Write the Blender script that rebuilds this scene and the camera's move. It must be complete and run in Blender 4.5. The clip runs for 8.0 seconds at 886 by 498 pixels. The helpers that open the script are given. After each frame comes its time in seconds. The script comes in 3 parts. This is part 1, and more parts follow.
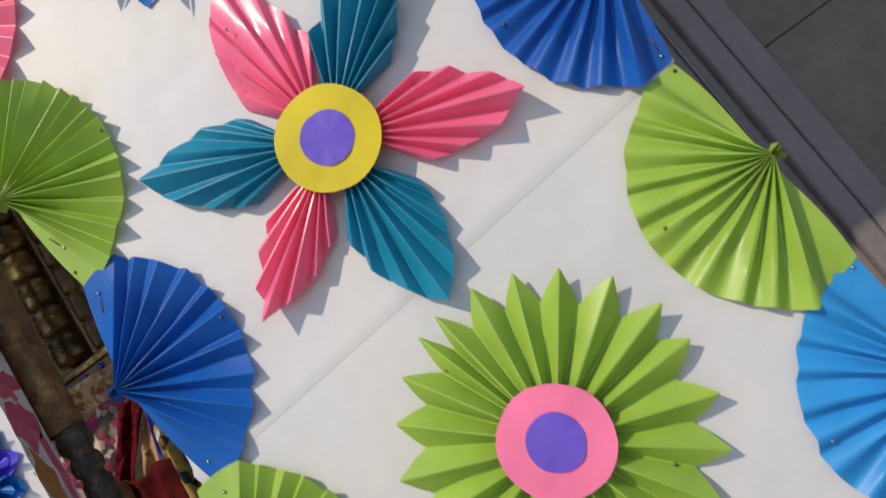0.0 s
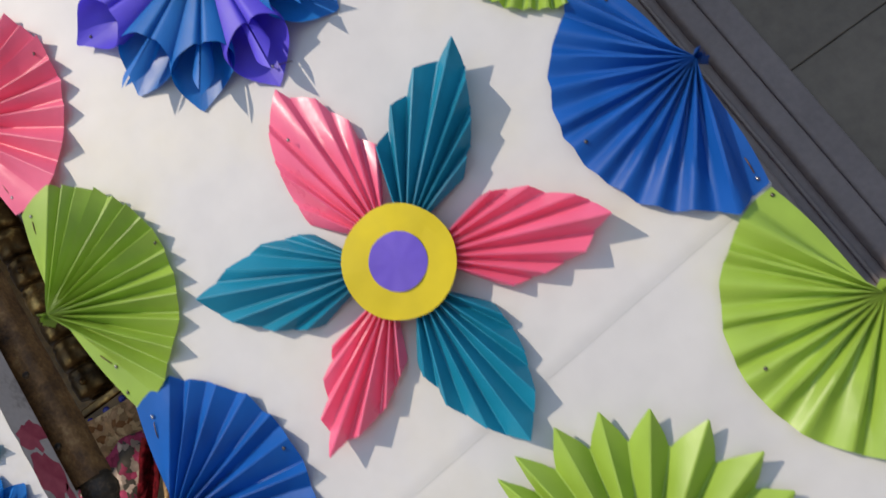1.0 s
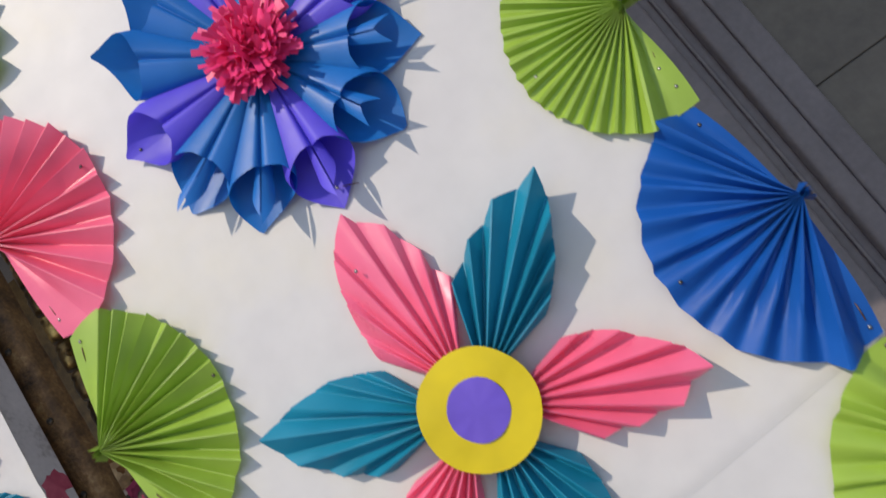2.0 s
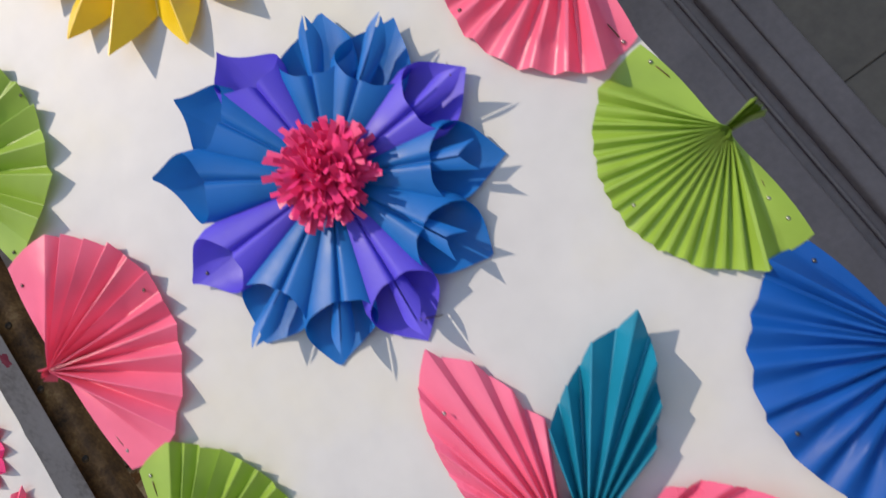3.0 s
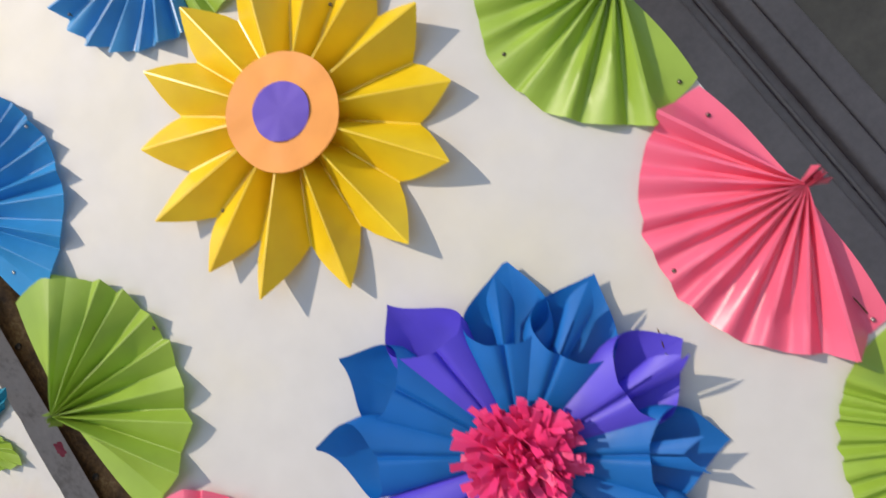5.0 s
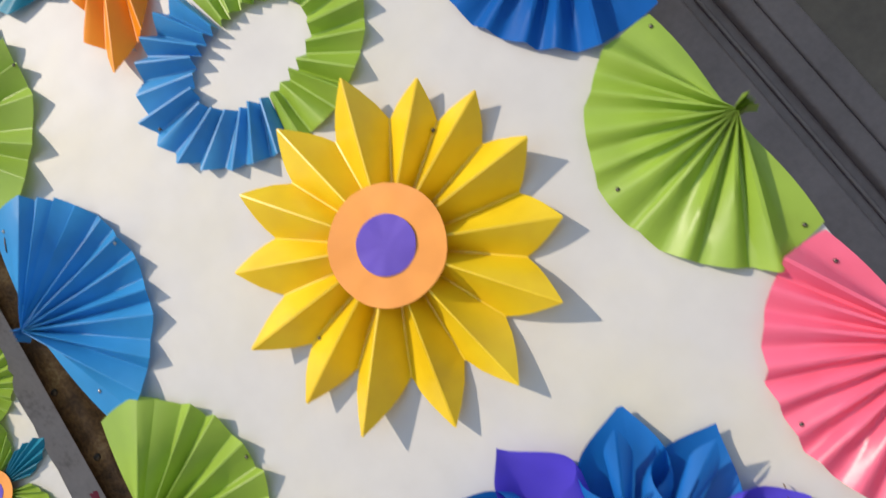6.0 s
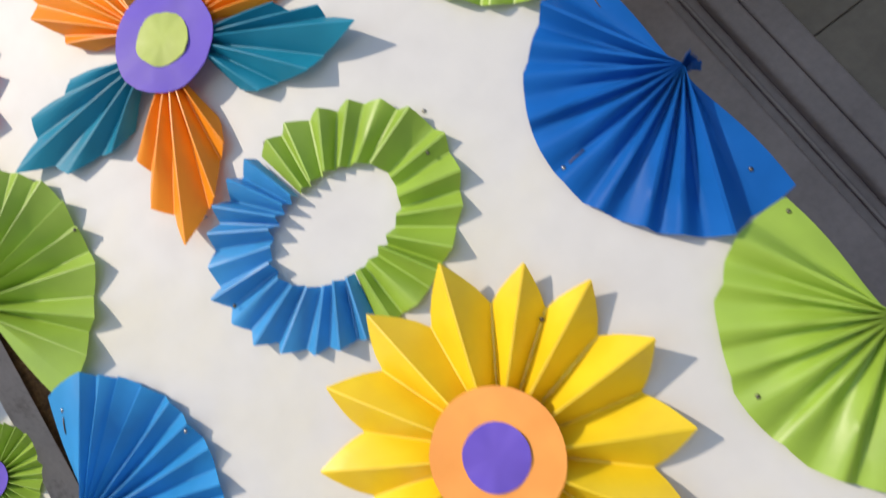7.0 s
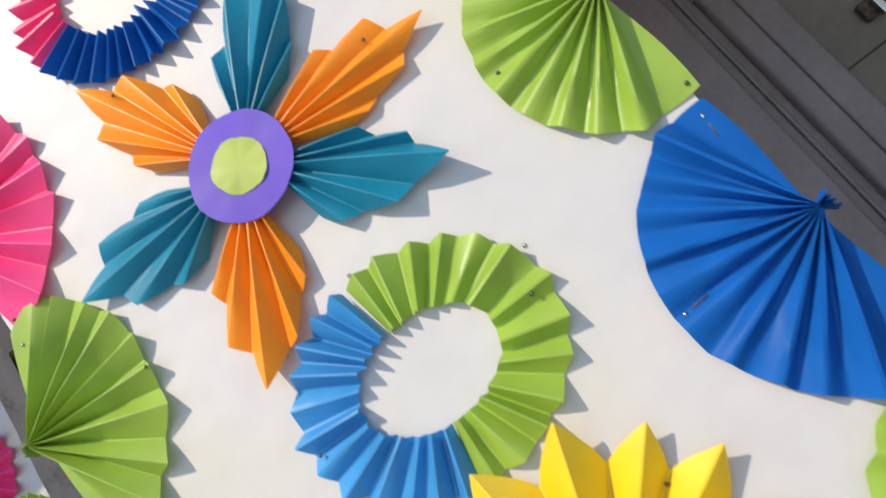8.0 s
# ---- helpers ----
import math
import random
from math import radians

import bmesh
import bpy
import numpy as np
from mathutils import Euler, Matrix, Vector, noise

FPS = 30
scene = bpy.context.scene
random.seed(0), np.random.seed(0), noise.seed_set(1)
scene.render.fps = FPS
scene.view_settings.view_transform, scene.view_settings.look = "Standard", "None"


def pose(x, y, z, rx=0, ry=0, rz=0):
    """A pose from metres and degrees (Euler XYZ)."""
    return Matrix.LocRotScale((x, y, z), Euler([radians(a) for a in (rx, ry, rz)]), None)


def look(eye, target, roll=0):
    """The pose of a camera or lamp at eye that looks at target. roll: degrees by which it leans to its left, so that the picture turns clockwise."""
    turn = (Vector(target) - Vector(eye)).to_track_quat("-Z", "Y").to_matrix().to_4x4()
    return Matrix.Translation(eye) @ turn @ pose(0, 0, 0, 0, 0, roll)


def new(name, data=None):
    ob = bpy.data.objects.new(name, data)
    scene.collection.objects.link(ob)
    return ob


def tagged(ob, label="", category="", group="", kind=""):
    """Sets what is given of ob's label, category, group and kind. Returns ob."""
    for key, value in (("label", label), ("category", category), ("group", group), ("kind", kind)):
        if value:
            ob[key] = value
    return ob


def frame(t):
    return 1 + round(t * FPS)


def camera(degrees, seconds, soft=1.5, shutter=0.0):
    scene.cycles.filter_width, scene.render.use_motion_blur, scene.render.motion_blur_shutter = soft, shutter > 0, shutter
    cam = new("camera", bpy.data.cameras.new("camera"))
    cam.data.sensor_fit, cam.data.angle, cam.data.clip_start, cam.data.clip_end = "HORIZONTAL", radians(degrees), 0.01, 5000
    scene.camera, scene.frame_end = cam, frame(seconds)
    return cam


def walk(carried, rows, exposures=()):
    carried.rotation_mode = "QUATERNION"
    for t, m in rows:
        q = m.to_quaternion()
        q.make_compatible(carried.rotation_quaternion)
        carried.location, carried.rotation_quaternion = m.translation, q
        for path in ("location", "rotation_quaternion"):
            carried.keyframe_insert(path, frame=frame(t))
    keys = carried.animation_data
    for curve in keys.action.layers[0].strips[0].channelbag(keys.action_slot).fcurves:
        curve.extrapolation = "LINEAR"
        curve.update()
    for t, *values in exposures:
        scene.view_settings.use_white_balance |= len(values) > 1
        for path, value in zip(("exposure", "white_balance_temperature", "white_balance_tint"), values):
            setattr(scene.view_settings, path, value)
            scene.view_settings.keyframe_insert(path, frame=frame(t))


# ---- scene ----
cam = camera(66, 8.0, soft=1.55, shutter=0.5)
PATH = [
    (0.0, 0.2926, -0.4800, 0.6748, 102.1729, 34.6950, 11.6019),
    (0.5, 0.2969, -0.4741, 0.7198, 102.5676, 34.6581, 12.0064),
    (1.0, 0.3032, -0.4677, 0.7759, 102.8779, 34.5081, 12.4369),
    (1.5, 0.3085, -0.4618, 0.8308, 103.0718, 34.5639, 12.7094),
    (1.7, 0.3122, -0.4590, 0.8531, 103.0217, 34.4795, 12.8136),
    (2.8, 0.3321, -0.4497, 0.9827, 101.4271, 35.5256, 13.7931),
    (3.0, 0.3342, -0.4473, 1.0068, 101.2878, 35.4870, 13.9500),
    (3.5, 0.3363, -0.4374, 1.0662, 101.0909, 35.4403, 14.3711),
    (4.0, 0.3328, -0.4281, 1.1248, 101.0989, 36.1310, 14.7796),
    (4.5, 0.3375, -0.4238, 1.1756, 100.9628, 35.8747, 14.6588),
    (4.7, 0.3393, -0.4231, 1.1954, 100.9518, 35.6376, 14.6176),
    (5.8, 0.3353, -0.4312, 1.3072, 101.8701, 34.8637, 15.1451),
    (6.0, 0.3352, -0.4294, 1.3275, 102.1592, 34.8740, 15.3672),
    (6.5, 0.3382, -0.4217, 1.3863, 103.1921, 34.9864, 15.8980),
    (7.0, 0.3457, -0.4089, 1.4511, 104.8296, 35.3025, 16.5222),
    (7.5, 0.3495, -0.3996, 1.5011, 106.3044, 35.5153, 17.3276),
    (8.0, 0.3461, -0.3970, 1.5450, 107.6269, 35.6672, 18.2442),
]
EXPOSURES = [(0, -0.01, 6700, 13.5), (3.0, 0.04, 6650, 14.5), (4.5, 0.07, 6930, 13.5), (6.5, 0.14, 6850, 12), (8, 0.31, 6750, 12.5)]
walk(cam, [(t, pose(*r)) for t, *r in PATH], EXPOSURES)

# ---- world and light ----
SUN_WAY = Vector((0.58, 1.0, -1.12)).normalized()
world = bpy.data.worlds.new("sky")
scene.world = world
world.use_nodes = True
sky = world.node_tree.nodes.new("ShaderNodeTexSky")
sky.sky_type, sky.sun_disc = "NISHITA", False
sky.sun_elevation = math.asin(-SUN_WAY.z)
sky.sun_rotation = math.atan2(-SUN_WAY.x, -SUN_WAY.y)
sky.ozone_density, sky.dust_density = 3.0, 0.4
background = world.node_tree.nodes["Background"]
background.inputs["Strength"].default_value = 0.15
world.node_tree.links.new(sky.outputs["Color"], background.inputs["Color"])
sun = new("sun", bpy.data.lights.new("sun", "SUN"))
sun.data.energy, sun.data.angle, sun.data.color = 3.2, radians(0.6), (1.0, 0.895, 0.75)
sun.matrix_world = look((0, 0, 6), Vector((0, 0, 6)) + SUN_WAY)


# ---- materials ----
def nodes(name):
    m = bpy.data.materials.new(name)
    m.use_nodes = True
    return m, m.node_tree, m.node_tree.nodes["Principled BSDF"]


def noise_node(tree, scale, detail=4.0, coords="Object", stretch=None):
    where = tree.nodes.new("ShaderNodeTexCoord")
    n = tree.nodes.new("ShaderNodeTexNoise")
    n.inputs["Scale"].default_value, n.inputs["Detail"].default_value = scale, detail
    if stretch:
        mapping = tree.nodes.new("ShaderNodeMapping")
        mapping.inputs["Scale"].default_value = stretch
        tree.links.new(where.outputs[coords], mapping.inputs["Vector"])
        tree.links.new(mapping.outputs["Vector"], n.inputs["Vector"])
    else:
        tree.links.new(where.outputs[coords], n.inputs["Vector"])
    return n


def ramp_node(tree, source, stops):
    r = tree.nodes.new("ShaderNodeValToRGB")
    while len(r.color_ramp.elements) < len(stops):
        r.color_ramp.elements.new(0.5)
    for e, (at, colour) in zip(r.color_ramp.elements, stops):
        e.position, e.color = at, (*colour, 1)
    tree.links.new(source, r.inputs["Fac"])
    return r


def bump_node(tree, shader, source, strength, distance):
    b = tree.nodes.new("ShaderNodeBump")
    b.inputs["Strength"].default_value, b.inputs["Distance"].default_value = strength, distance
    tree.links.new(source, b.inputs["Height"])
    tree.links.new(b.outputs["Normal"], shader.inputs["Normal"])
    return b


def tint(c, k):
    return tuple(min(1.0, v * k) for v in c)


def paper(name, colour, rough=0.5, thin=0.26, vary=0.1, gloss=0.8):
    """Coloured craft paper: faint mottling, fibre relief, and some light passing through the sheet."""
    m, tree, shader = nodes(name)
    big = noise_node(tree, 28, 3)
    r = ramp_node(tree, big.outputs["Fac"], [(0.3, tint(colour, 1 - vary)), (0.7, tint(colour, 1 + vary))])
    fine = noise_node(tree, 900, 2)
    tree.links.new(r.outputs["Color"], shader.inputs["Base Color"])
    wear = ramp_node(tree, big.outputs["Fac"], [(0.35, (rough - 0.06,) * 3), (0.7, (rough + 0.08,) * 3)])
    tree.links.new(wear.outputs["Color"], shader.inputs["Roughness"])
    shader.inputs["Specular IOR Level"].default_value = gloss
    grain_bump = bump_node(tree, shader, fine.outputs["Fac"], 0.12, 0.0004)
    crumple = noise_node(tree, 55, 3)
    soft_bump = tree.nodes.new("ShaderNodeBump")
    soft_bump.inputs["Strength"].default_value, soft_bump.inputs["Distance"].default_value = 0.22, 0.002
    tree.links.new(crumple.outputs["Fac"], soft_bump.inputs["Height"])
    tree.links.new(soft_bump.outputs["Normal"], grain_bump.inputs["Normal"])
    if thin:
        glow = tree.nodes.new("ShaderNodeBsdfTranslucent")
        mix = tree.nodes.new("ShaderNodeMixShader")
        mix.inputs["Fac"].default_value = thin
        tree.links.new(r.outputs["Color"], glow.inputs["Color"])
        tree.links.new(shader.outputs["BSDF"], mix.inputs[1])
        tree.links.new(glow.outputs["BSDF"], mix.inputs[2])
        tree.links.new(mix.outputs["Shader"], tree.nodes["Material Output"].inputs["Surface"])
    return m


def covering(name, colour):
    """White lining paper: cloudy, faintly yellowed in patches, softly buckled."""
    m, tree, shader = nodes(name)
    cloud = noise_node(tree, 7, 5)
    warm = ramp_node(tree, cloud.outputs["Fac"], [(0.30, (colour[0] * 0.93, colour[1] * 0.93, colour[2] * 0.945)), (0.5, colour), (0.68, (colour[0] * 1.04, colour[1] * 1.01, colour[2] * 0.88))])
    grain = noise_node(tree, 60, 6)
    speck = ramp_node(tree, grain.outputs["Fac"], [(0.3, (0.965,) * 3), (0.6, (1.0,) * 3)])
    mix = tree.nodes.new("ShaderNodeMix")
    mix.data_type, mix.blend_type = "RGBA", "MULTIPLY"
    mix.inputs["Factor"].default_value = 1.0
    tree.links.new(warm.outputs["Color"], mix.inputs["A"])
    tree.links.new(speck.outputs["Color"], mix.inputs["B"])
    tree.links.new(mix.outputs["Result"], shader.inputs["Base Color"])
    shader.inputs["Roughness"].default_value = 0.54
    shader.inputs["Specular IOR Level"].default_value = 0.62
    buckle = noise_node(tree, 11, 2)
    bump_node(tree, shader, buckle.outputs["Fac"], 0.35, 0.008)
    return m


def rough_surface(name, stops, scale, rough, relief, metal=0.0, stretch=None, fine_scale=60, gloss=0.5):
    m, tree, shader = nodes(name)
    big = noise_node(tree, scale, 6, stretch=stretch)
    fine = noise_node(tree, fine_scale, 6, stretch=stretch)
    blend = tree.nodes.new("ShaderNodeMix")
    blend.inputs["Factor"].default_value = 0.35
    tree.links.new(big.outputs["Fac"], blend.inputs["A"])
    tree.links.new(fine.outputs["Fac"], blend.inputs["B"])
    r = ramp_node(tree, blend.outputs["Result"], stops)
    tree.links.new(r.outputs["Color"], shader.inputs["Base Color"])
    shader.inputs["Roughness"].default_value, shader.inputs["Metallic"].default_value = rough, metal
    shader.inputs["Specular IOR Level"].default_value = gloss
    bump_node(tree, shader, fine.outputs["Fac"], 0.5, relief)
    return m


def floral(name, ground, petals, leaves, scale):
    """Printed cloth: irregular patches of ground, petal, leaf and pale colour."""
    m, tree, shader = nodes(name)
    where = tree.nodes.new("ShaderNodeTexCoord")
    wave = noise_node(tree, scale * 0.9, 4)
    shift = tree.nodes.new("ShaderNodeVectorMath")
    shift.operation = "MULTIPLY_ADD"
    shift.inputs[1].default_value = (0.035, 0.035, 0.035)
    tree.links.new(wave.outputs["Color"], shift.inputs[0])
    tree.links.new(where.outputs["Object"], shift.inputs[2])
    cells = tree.nodes.new("ShaderNodeTexVoronoi")
    cells.inputs["Scale"].default_value = scale
    tree.links.new(shift.outputs["Vector"], cells.inputs["Vector"])
    split = tree.nodes.new("ShaderNodeSeparateColor")
    tree.links.new(cells.outputs["Color"], split.inputs["Color"])
    pale = tuple(min(0.75, v * 1.7) for v in ground)
    patch = ramp_node(tree, split.outputs["Red"], [(0.0, petals), (0.34, ground), (0.58, pale), (0.72, leaves), (0.86, tint(petals, 0.6))])
    patch.color_ramp.interpolation = "CONSTANT"
    tone = ramp_node(tree, cells.outputs["Distance"], [(0.1, (1.0,) * 3), (0.55, (0.72,) * 3)])
    mix = tree.nodes.new("ShaderNodeMix")
    mix.data_type, mix.blend_type = "RGBA", "MULTIPLY"
    mix.inputs["Factor"].default_value = 1.0
    tree.links.new(patch.outputs["Color"], mix.inputs["A"])
    tree.links.new(tone.outputs["Color"], mix.inputs["B"])
    tree.links.new(mix.outputs["Result"], shader.inputs["Base Color"])
    shader.inputs["Roughness"].default_value = 0.75
    shader.inputs["Specular IOR Level"].default_value = 0.2
    bump_node(tree, shader, wave.outputs["Fac"], 0.4, 0.003)
    return m


GREEN = paper("green_paper", (0.335, 0.515, 0.060), 0.45, gloss=0.72)
BLUE = paper("blue_paper", (0.004, 0.102, 0.425), 0.48, gloss=0.35)
DEEP_BLUE = paper("deep_blue_paper", (0.003, 0.118, 0.46), 0.46, gloss=0.35)
MID_BLUE = paper("mid_blue_paper", (0.006, 0.130, 0.47), 0.46, gloss=0.12)
RING_BLUE = paper("ring_blue_paper", (0.05, 0.34, 0.70), 0.44, gloss=0.6)
SKY_BLUE = paper("sky_blue_paper", (0.025, 0.31, 0.68), 0.46, gloss=0.45)
CONE_BLUE = paper("cone_blue_paper", (0.003, 0.16, 0.52), 0.44, gloss=0.5)
TEAL = paper("teal_paper", (0.003, 0.255, 0.39), 0.45, gloss=0.5)
PINK = paper("pink_paper", (1.0, 0.155, 0.27), 0.38, 0.2, gloss=0.8)
PETAL_PINK = paper("glossy_pink_paper", (1.0, 0.165, 0.295), 0.31, 0.26, gloss=0.9)
HOT_PINK = paper("hot_pink_paper", (0.92, 0.04, 0.23), 0.46, 0.2)
FRINGE_PINK = paper("fringe_pink_paper", (0.97, 0.05, 0.25), 0.5, 0.25)
ROSE = paper("rose_paper", (0.92, 0.18, 0.33), 0.55, 0.06)
YELLOW = paper("yellow_paper", (0.98, 0.655, 0.014), 0.38, 0.2, gloss=0.9)
LEMON = paper("lemon_paper", (0.67, 0.53, 0.012), 0.55, 0.1, 0.1, gloss=0.35)
ORANGE = paper("orange_paper", (1.0, 0.315, 0.015), 0.42, 0.2, gloss=0.45)
APRICOT = paper("apricot_paper", (0.96, 0.37, 0.08), 0.55, 0.06, gloss=0.4)
LIME_MATTE = paper("matte_lime_paper", (0.50, 0.62, 0.10), 0.6)
PURPLE = paper("purple_paper", (0.185, 0.115, 0.645), 0.6, gloss=0.4)
VIOLET = paper("violet_paper", (0.112, 0.078, 0.70), 0.5, gloss=0.6)
WHITE = covering("white_paper", (0.585, 0.578, 0.556))
STEEL = rough_surface("pin_steel", [(0.3, (0.25, 0.24, 0.22)), (0.7, (0.6, 0.58, 0.55))], 300, 0.3, 0.0002, 1.0)
DARK_STEEL = rough_surface("tarnished_pin", [(0.3, (0.05, 0.045, 0.04)), (0.7, (0.2, 0.18, 0.15))], 300, 0.4, 0.0002, 0.8)
RUST = rough_surface("rusty_wire", [(0.3, (0.05, 0.022, 0.008)), (0.7, (0.20, 0.11, 0.04))], 300, 0.45, 0.0002, 0.35)
GREY_PAINT = rough_surface("grey_painted_wood", [(0.34, (0.40, 0.35, 0.31)), (0.47, (0.60, 0.545, 0.505)), (0.7, (0.70, 0.64, 0.60))], 14, 0.7, 0.0008, fine_scale=90)
RED_PAINT = rough_surface("red_paint_stain", [(0.34, (0.42, 0.05, 0.09)), (0.66, (0.62, 0.13, 0.18))], 12, 0.6, 0.0006)
OCHRE_PAINT = rough_surface("ochre_paint_stain", [(0.3, (0.32, 0.12, 0.03)), (0.7, (0.45, 0.19, 0.06))], 12, 0.6, 0.0006)
BARK = rough_surface("dark_brown_wood", [(0.3, (0.04, 0.02, 0.006)), (0.45, (0.145, 0.072, 0.022)), (0.57, (0.25, 0.13, 0.042)), (0.70, (0.42, 0.26, 0.10))], 22, 0.62, 0.007, fine_scale=130)
OLD_WOOD = rough_surface("blackened_wood", [(0.34, (0.012, 0.009, 0.006)), (0.5, (0.05, 0.034, 0.018)), (0.66, (0.17, 0.115, 0.06))], 30, 0.5, 0.008, fine_scale=110)
# dark gilding; the brightest tone puts small highlights into the colour
GILT = rough_surface("aged_gilding_with_glints", [(0.36, (0.035, 0.021, 0.007)), (0.54, (0.15, 0.085, 0.024)), (0.68, (0.60, 0.38, 0.11))], 9, 0.33, 0.0012, 0.75, fine_scale=45)
DARK_GILT = rough_surface("darkened_gilding", [(0.3, (0.04, 0.025, 0.010)), (0.7, (0.22, 0.13, 0.045))], 18, 0.5, 0.003, 0.4)
GEM = paper("blue_gem", (0.03, 0.04, 0.35), 0.2, 0)
CREAM = floral("peach_brocade", (0.50, 0.31, 0.16), (0.58, 0.36, 0.17), (0.28, 0.12, 0.04), 48)
PRINT = floral("pink_floral_print", (0.38, 0.30, 0.24), (0.47, 0.06, 0.14), (0.08, 0.07, 0.055), 44)
FOIL = floral("silver_brocade", (0.42, 0.41, 0.40), (0.42, 0.28, 0.07), (0.03, 0.03, 0.03), 42)
VIOLET_CLOTH = rough_surface("violet_cloth", [(0.3, (0.07, 0.04, 0.22)), (0.7, (0.13, 0.08, 0.36))], 30, 0.7, 0.002)
MAROON = rough_surface("maroon_velvet", [(0.36, (0.02, 0.001, 0.002)), (0.5, (0.075, 0.003, 0.006)), (0.64, (0.17, 0.008, 0.014))], 45, 0.8, 0.006, fine_scale=110, gloss=0.08)
GOLD_TRIM = rough_surface("gold_trim", [(0.36, (0.16, 0.08, 0.015)), (0.64, (0.55, 0.36, 0.08))], 60, 0.4, 0.003, 0.5)
RED_CLOTH = rough_surface("red_cloth", [(0.36, (0.04, 0.003, 0.004)), (0.64, (0.11, 0.008, 0.009))], 24, 0.8, 0.003, gloss=0.08)
STONE = rough_surface("grey_stone", [(0.3, (0.152, 0.130, 0.128)), (0.7, (0.225, 0.195, 0.192))], 5, 0.45, 0.0015, fine_scale=40)
DARK_STONE = rough_surface("dark_stone", [(0.3, (0.085, 0.08, 0.085)), (0.7, (0.12, 0.115, 0.12))], 3, 0.6, 0.0015)
TILE = rough_surface("brown_grey_stone", [(0.3, (0.105, 0.090, 0.070)), (0.7, (0.18, 0.157, 0.122))], 4, 0.5, 0.001, fine_scale=30)
PLASTER = rough_surface("plaster", [(0.3, (0.22, 0.21, 0.20)), (0.7, (0.30, 0.285, 0.27))], 1.2, 0.85, 0.002)
WHITEWASH = rough_surface("whitewash", [(0.3, (0.72, 0.70, 0.66)), (0.7, (0.82, 0.80, 0.77))], 1.5, 0.8, 0.002)
PAVING = rough_surface("paving", [(0.3, (0.20, 0.20, 0.215)), (0.7, (0.32, 0.32, 0.34))], 0.9, 0.8, 0.003)


# ---- building helpers ----
def mesh_of(name, verts, faces, material, smooth=False, solid=0.0, sharp=0.0):
    data = bpy.data.meshes.new(name)
    data.from_pydata([tuple(v) for v in verts], [], faces)
    data.materials.append(material)
    if smooth:
        for p in data.polygons:
            p.use_smooth = True
    data.update()
    if sharp:
        data.set_sharp_from_angle(angle=radians(sharp))
    ob = new(name, data)
    if solid:
        mod = ob.modifiers.new("sheet", "SOLIDIFY")
        mod.thickness, mod.offset = solid, 0
    return ob


def under(ob, parent, label=""):
    ob.parent = parent
    return tagged(ob, label)


def from_bm(name, bm, material, smooth=False):
    data = bpy.data.meshes.new(name)
    bm.to_mesh(data)
    bm.free()
    data.materials.append(material)
    if smooth:
        for p in data.polygons:
            p.use_smooth = True
    return new(name, data)


def part(name, bm, material, parent, label="", smooth=False):
    return under(from_bm(name, bm, material, smooth), parent, label)


def box_bm(bm, x0, x1, y0, y1, z0, z1, bevel=0.0):
    made = bmesh.ops.create_cube(bm, size=1.0)["verts"]
    bmesh.ops.scale(bm, vec=(x1 - x0, y1 - y0, z1 - z0), verts=made)
    bmesh.ops.translate(bm, vec=((x0 + x1) / 2, (y0 + y1) / 2, (z0 + z1) / 2), verts=made)
    if bevel:
        edges = list({e for v in made for e in v.link_edges})
        bmesh.ops.bevel(bm, geom=edges, offset=bevel, segments=2, affect="EDGES", profile=0.5)


def box(name, dims, material, parent=None, label="", bevel=0.003):
    bm = bmesh.new()
    box_bm(bm, *dims, bevel)
    ob = from_bm(name, bm, material)
    return under(ob, parent, label) if parent else ob


def lathe(name, profile, material, steps=20, smooth=True):
    """A turned shape about the local z axis from (radius, height) pairs."""
    verts, faces = [], []
    for r, h in profile:
        for k in range(steps):
            a = 2 * math.pi * k / steps
            verts.append((r * math.cos(a), r * math.sin(a), h))
    for i in range(len(profile) - 1):
        for k in range(steps):
            k2 = (k + 1) % steps
            faces.append((i * steps + k, i * steps + k2, (i + 1) * steps + k2, (i + 1) * steps + k))
    faces.append(tuple(range(steps))[::-1])
    faces.append(tuple((len(profile) - 1) * steps + k for k in range(steps)))
    return mesh_of(name, verts, faces, material, smooth)


def on_face(name, x, z, y, turn=0.0):
    """An Empty on an upright face at depth y; its local x and y lie in the face and its z stands out of it."""
    ob = new(name)
    ob.empty_display_size = 0.02
    ob.matrix_world = pose(x, y, z, 90, 0, 0) @ pose(0, 0, 0, 0, 0, turn)
    return ob


